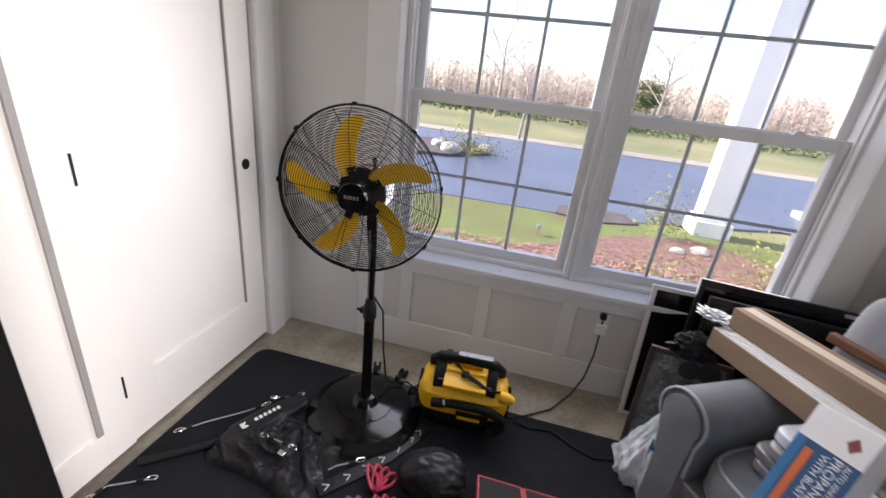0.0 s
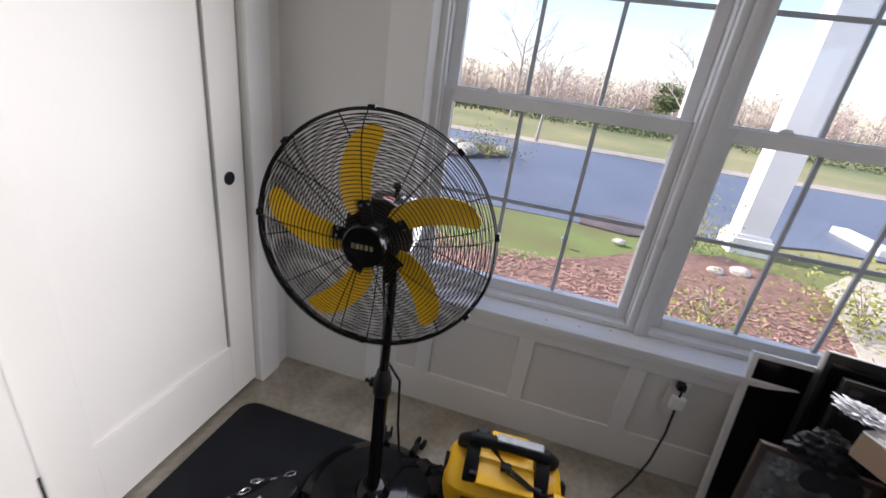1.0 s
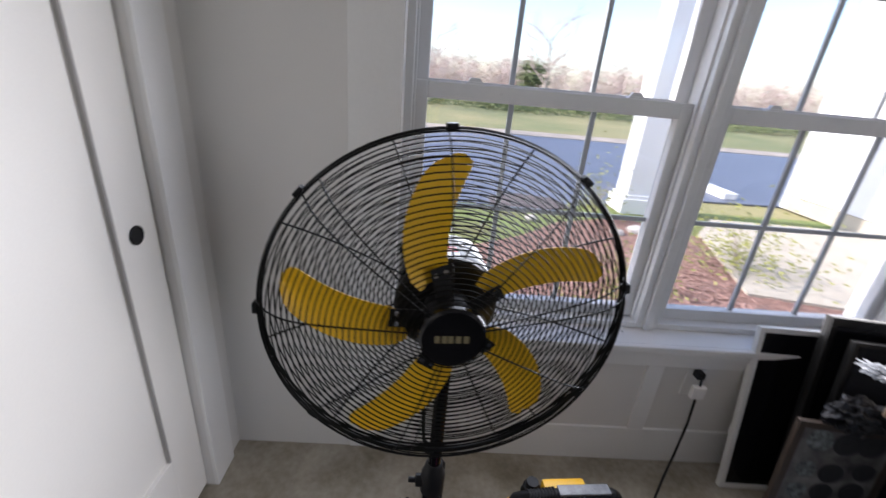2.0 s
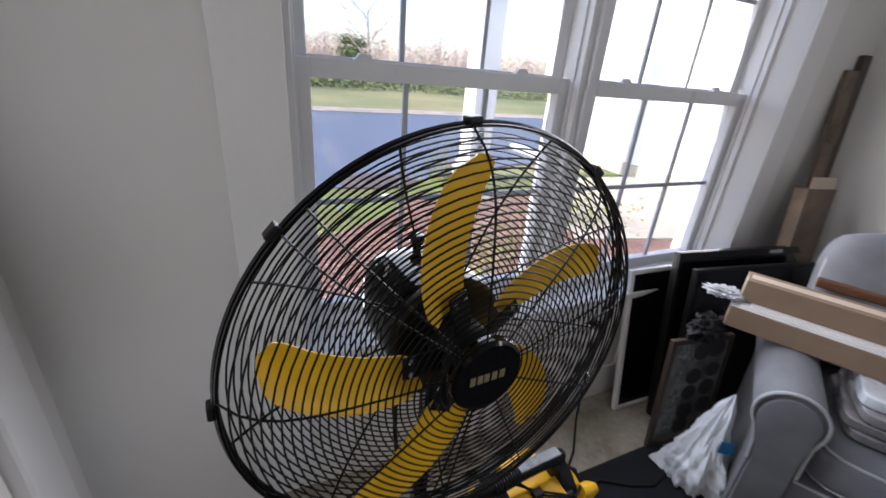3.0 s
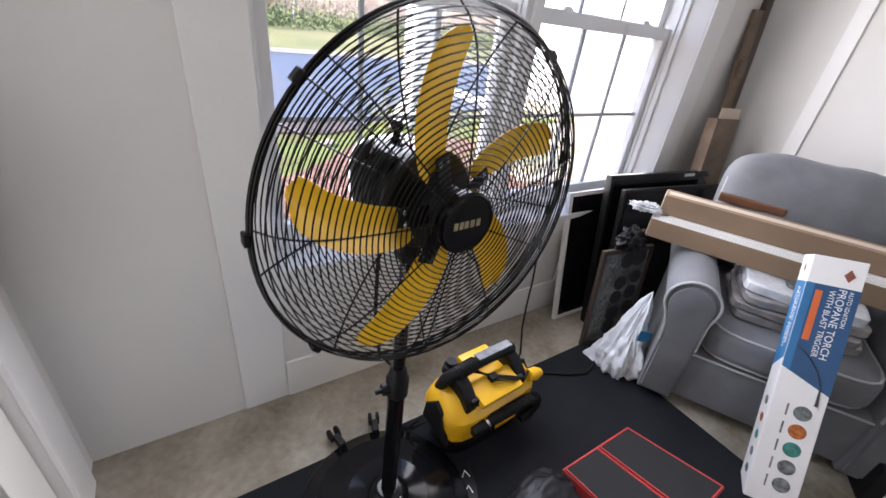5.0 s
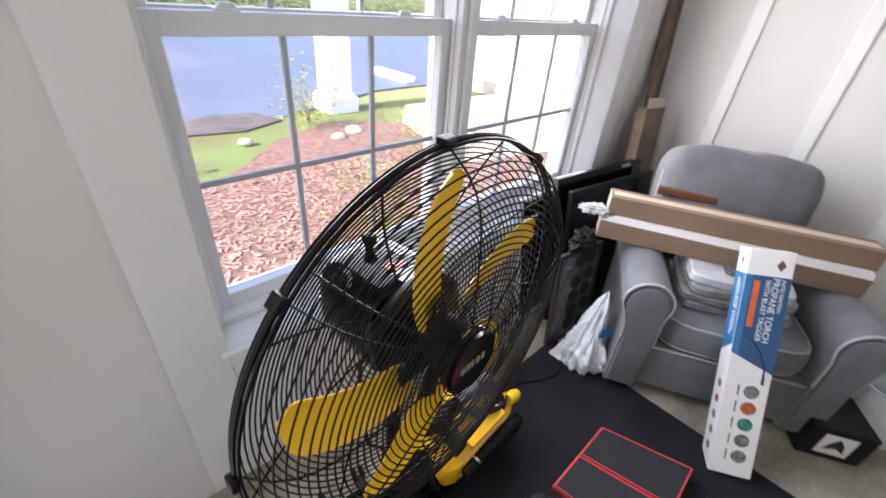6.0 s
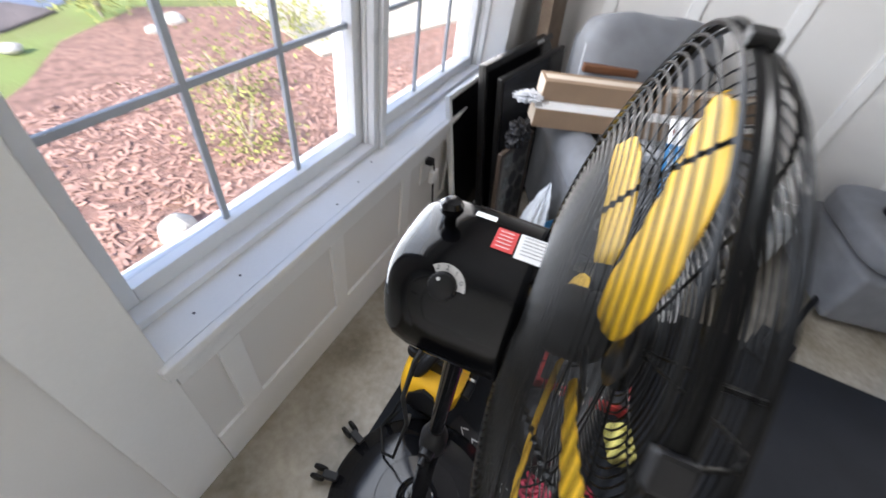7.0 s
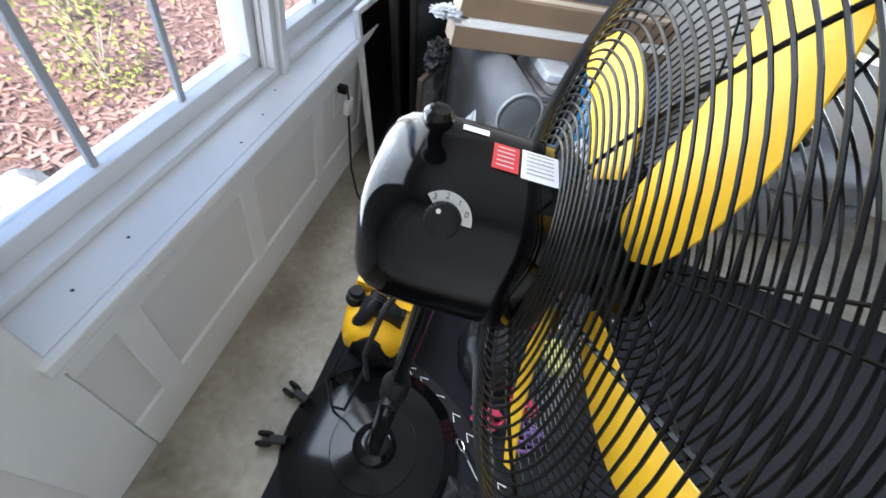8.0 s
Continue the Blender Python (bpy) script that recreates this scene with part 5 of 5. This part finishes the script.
sp = [Vector((-0.04, -0.09, 0.003)), Vector((0.06, 0.02, 0.003)), Vector((0.14, 0.12, 0.003)), Vector((0.21, 0.24, 0.003)), Vector((0.24, 0.32, 0.003))]
bm = bmesh.new()
L, Rr = [], []
for i, p in enumerate(sp):
    d = (sp[min(i + 1, 4)] - sp[max(i - 1, 0)]).normalized()
    n2 = Vector((-d.y, d.x, 0)) * 0.026
    L.append((bm.verts.new(p + n2), bm.verts.new(p + n2 + Vector((0, 0, 0.003)))))
    Rr.append((bm.verts.new(p - n2), bm.verts.new(p - n2 + Vector((0, 0, 0.003)))))
for i in range(4):
    bm.faces.new((L[i][1], L[i + 1][1], Rr[i + 1][1], Rr[i][1]))
    bm.faces.new((L[i][0], L[i][1], L[i + 1][1], L[i + 1][0])[::-1])
    bm.faces.new((Rr[i][0], Rr[i][1], Rr[i + 1][1], Rr[i + 1][0]))
    bm.faces.new((L[i][0], L[i + 1][0], Rr[i + 1][0], Rr[i][0])[::-1])
part("webbing", bm, "nylon", strap)
for k in range(7):
    s = 0.2 + k * 0.55
    i = min(int(s), 3)
    p = sp[i].lerp(sp[i + 1], s - i)
    d = (sp[i + 1] - sp[i]).normalized()
    n2 = Vector((-d.y, d.x, 0))
    part("chevron", tube([p + n2 * 0.013 - d * 0.011 + Vector((0, 0, 0.004)), p + d * 0.011 + Vector((0, 0, 0.004)), p - n2 * 0.013 - d * 0.011 + Vector((0, 0, 0.004))], 0.0022, 5), "white_print", strap)


def cable(points, label="steel cable with clips at both ends"):
    base = Vector(points[0])
    c = thing("clip_cable", Matrix.Translation(base), label, "cable", "clip cables")
    loc = [Vector(p) - base for p in points]
    part("wire", tube(loc, 0.0022, 7), "silver_label", c, "pale coated wire", True)
    for e, nx in ((loc[0], loc[1]), (loc[-1], loc[-2])):
        d = (e - nx).normalized()
        n2 = Vector((-d.y, d.x, 0))
        part("ferrule", tube([e - d * 0.03, e - d * 0.008], 0.0062, 8), "plastic", c)
        part("carabiner", tube([e + d * (0.016 + 0.018 * math.cos(a)) + n2 * 0.008 * math.sin(a) + Vector((0, 0, 0.002)) for a in [i * math.pi / 8 for i in range(16)]], 0.0022, 6, True), "chrome", c, "chrome clip", True)
    return c


cable([(0.095, -0.885, 0.018), (0.16, -0.82, 0.022), (0.26, -0.74, 0.03), (0.31, -0.69, 0.035)])
cable([(0.15, -1.10, 0.018), (0.05, -1.16, 0.017), (-0.01 + 0.05, -1.2, 0.016)])
cable([(0.40, -0.57, 0.02), (0.37, -0.60, 0.025), (0.345, -0.63, 0.04)])
cable([(0.55, -0.86, 0.072), (0.49, -0.855, 0.075), (0.45, -0.85, 0.07)])
cable([(0.80, -0.80, 0.022), (0.74, -0.85, 0.03), (0.70, -0.9, 0.03)])
bar = thing("exercise_bar", Matrix.Translation((0.07, -1.06, 0.009)) @ Matrix.Rotation(radians(40), 4, "Z"), "slim black exercise bar on the mat", "bar")
part("tube", tube([(0, 0, 0.014), (0.42, 0, 0.014)], 0.0135, 14), "rubber", bar, "", True)
for j, (cx, cy, mt, lab) in enumerate(((0.915, -0.895, "red_band", "looped red resistance band"), (0.90, -1.035, "purple_band", "purple resistance band in a heap"), (0.985, -1.0, "red_band", "red resistance band heaped beside a purple one"))):
    bd = thing("resistance_band", Matrix.Translation((cx, cy, 0.009)), lab, "resistance band", "resistance bands")
    for k in range(4):
        a = radians(60 + 22 * k)
        c, s = math.cos(a), math.sin(a)
        part("loop", tube([(c * (0.045 + 0.05 * math.cos(t)) - s * 0.016 * math.sin(t), s * (0.045 + 0.05 * math.cos(t)) + c * 0.016 * math.sin(t), 0.016 + 0.006 * k + 0.01 * math.sin(t * 2)) for t in [i * math.pi / 10 for i in range(20)]], 0.0062, 7, True), mt, bd, "", True)
pad = thing("foam_block", Matrix.Translation((1.18, -1.05, 0.009)) @ Matrix.Rotation(radians(20), 4, "Z"), "pale yellow ribbed foam handle on the mat", "foam block")
for k in range(4):
    part("foam_rib", lathe([(0.038, 0.0), (0.046, 0.007), (0.046, 0.021), (0.038, 0.028)], 20, "x", (-0.056 + 0.028 * k, 0, 0.046)), "foam", pad, "", True)

# ---- plastic bag by the chair ----
pb = thing("plastic_bag", Matrix.Translation((1.895, -0.475, 0.009)), "crumpled white plastic shopping bag beside the armchair", "plastic bag")
bm = bmesh.new()
rows = []
NA, NH = 96, 44
for k in range(NH):
    h = k / (NH - 1)
    row = []
    for i in range(NA):
        a = 2 * math.pi * i / NA
        ca, sa = math.cos(a), math.sin(a)
        tail = max(0.0, ca * -0.62 + sa * 0.78) ** 9
        fold = abs(noise.noise(Vector((ca * 2.4, sa * 2.4, h * 1.1)))) + 0.6 * abs(noise.noise(Vector((ca * 4.6 + h * 1.7, sa * 4.6, 7 + h * 3.2)))) - 0.35
        crease = 0.5 * abs(noise.noise(Vector((ca * 5 + h * 6, sa * 5 - h * 5, 3 + h * 7)))) - 0.12
        r = (1 - h ** 1.5) ** 0.75 * (0.094 + 0.016 * math.sin(h * 7.5)) * (1 + 0.75 * fold + 0.5 * crease) + 0.012 * (1 - h)
        r += 0.06 * tail * (1 - h) ** 7
        z = 0.395 * h * (1 + 0.1 * noise.noise(Vector((ca * 2, sa * 2, 9)))) + (0.012 * tail if h < 0.2 else 0)
        row.append(bm.verts.new((r * ca * 0.80 + 0.03 * h ** 1.4, r * sa * 0.86 - 0.015 * h ** 1.4, max(0.0, z))))
    rows.append(row)
for p, q in zip(rows, rows[1:]):
    for i in range(NA):
        bm.faces.new((p[i], p[(i + 1) % NA], q[(i + 1) % NA], q[i]))
bm.faces.new(rows[0][::-1])
bm.faces.new(rows[-1])
part("pouch", bm, "bag", pb, "", True)
part("print_patch", box(-0.024, 0.024, -0.004, 0.0, 0.20, 0.25, 0.001, m=Matrix.Translation((-0.005, -0.072, 0)) @ Matrix.Rotation(radians(-38), 4, "Z")), "blue_print", pb, "blue printed patch")

# ---- black tool box and bag past the chair ----
tb = thing("tool_box", Matrix.Translation((2.30, -1.335, 0.0)) @ Matrix.Rotation(radians(30), 4, "Z"), "black carton with a white label on the floor", "box")
part("box_body", box(-0.10, 0.20, -0.12, 0.10, 0.0, 0.16, 0.008), "plastic", tb)
part("label", box(-0.1015, -0.0995, -0.06, 0.05, 0.03, 0.135), "white_print", tb, "white label with a dark mark")
part("mark", prism([(-0.04, 0.05), (-0.01, 0.07), (0.03, 0.055), (0.02, 0.085), (-0.005, 0.12), (-0.03, 0.09)], -0.103, -0.1015, "x"), "dark_print", tb)
part("red_patch", box(-0.03, 0.06, -0.1215, -0.1195, 0.09, 0.15), "red_print", tb, "red printed patch")
wb = thing("white_bag", Matrix.Translation((2.53, -1.48, 0.0)), "white plastic bag standing open on the floor", "plastic bag")
bm = lathe([(0.05, 0.0), (0.10, 0.01), (0.12, 0.1), (0.115, 0.2), (0.125, 0.265), (0.118, 0.266), (0.108, 0.2), (0.112, 0.1), (0.05, 0.03)], 40)
for v in bm.verts:
    v.co += 0.02 * noise.noise_vector(v.co * 11)
    v.co.z = max(0, v.co.z)
part("pouch", bm, "bag", wb, "", True)
wt = thing("yellow_tool", Matrix.Translation((2.56, -1.30, 0.0)), "yellow and black cordless tool on the floor", "tool")
part("tool_body", cushion(0.16, 0.09, 0.12, 0.1, 5, 4), "plastic", wt, "", True, m=Matrix.Translation((0, 0, 0.062)))
part("tool_cap", cushion(0.09, 0.07, 0.06, 0.1, 5, 4), "yellow", wt, "yellow cap", True, m=Matrix.Translation((0.02, 0, 0.15)))
# second seat: a grey upholstered chair further back
sc = thing("upholstered_stool", Matrix.Translation((2.62, -2.1, 0.0)) @ Matrix.Rotation(radians(12), 4, "Z"), "grey upholstered footstool behind", "footstool")
part("stool_base", box(-0.3, 0.3, -0.36, 0.36, 0.03, 0.30, 0.03, seg=3), "fabric", sc, "", True)
part("stool_cushion", cushion(0.6, 0.72, 0.14, 0.12, 8, 6), "fabric", sc, "", True, m=Matrix.Translation((0, 0, 0.37)))
hl = thing("black_helmet_bag", Matrix.Translation((2.55, -1.95, 0.44)), "black soft bag lying on the footstool", "bag")
part("pouch", blob((0.13, 0.11, 0.07), 9, 4, 0.3, 1.8, -0.055), "nylon", hl, "", True, m=Matrix.Translation((0, 0, 0.054)))
br = thing("floor_bracket", Matrix.Translation((1.93, -1.58, 0.0)) @ Matrix.Rotation(radians(-28), 4, "Z"), "black steel stand foot with a sloping tube", "stand")
part("foot_plate", box(-0.09, 0.12, -0.07, 0.07, 0.009, 0.03, 0.006), "plastic", br)
part("foot_plate", box(-0.02, 0.06, -0.035, 0.035, 0.03, 0.075, 0.012), "plastic", br)
part("stand_tube", tube([(0.03, 0, 0.055), (0.3, 0, 0.062), (0.75, 0.0, 0.075)], 0.016, 12), "black", br, "", True)

# ---- black panel near the closet ----
cab = thing("black_cabinet", Matrix.Translation((0.06, -1.73, 0.009)), "black wooden cabinet standing beside the closet doors", "cabinet")
part("carcass", box(0.0, 0.30, -0.44, 0.30, 0.0, 1.25, 0.004), "tv_black", cab)
for a, b in ((-0.437, -0.072), (-0.068, 0.297)):
    part("cabinet_door", box(0.30, 0.318, a, b, 0.02, 1.23, 0.003), "tv_black", cab)
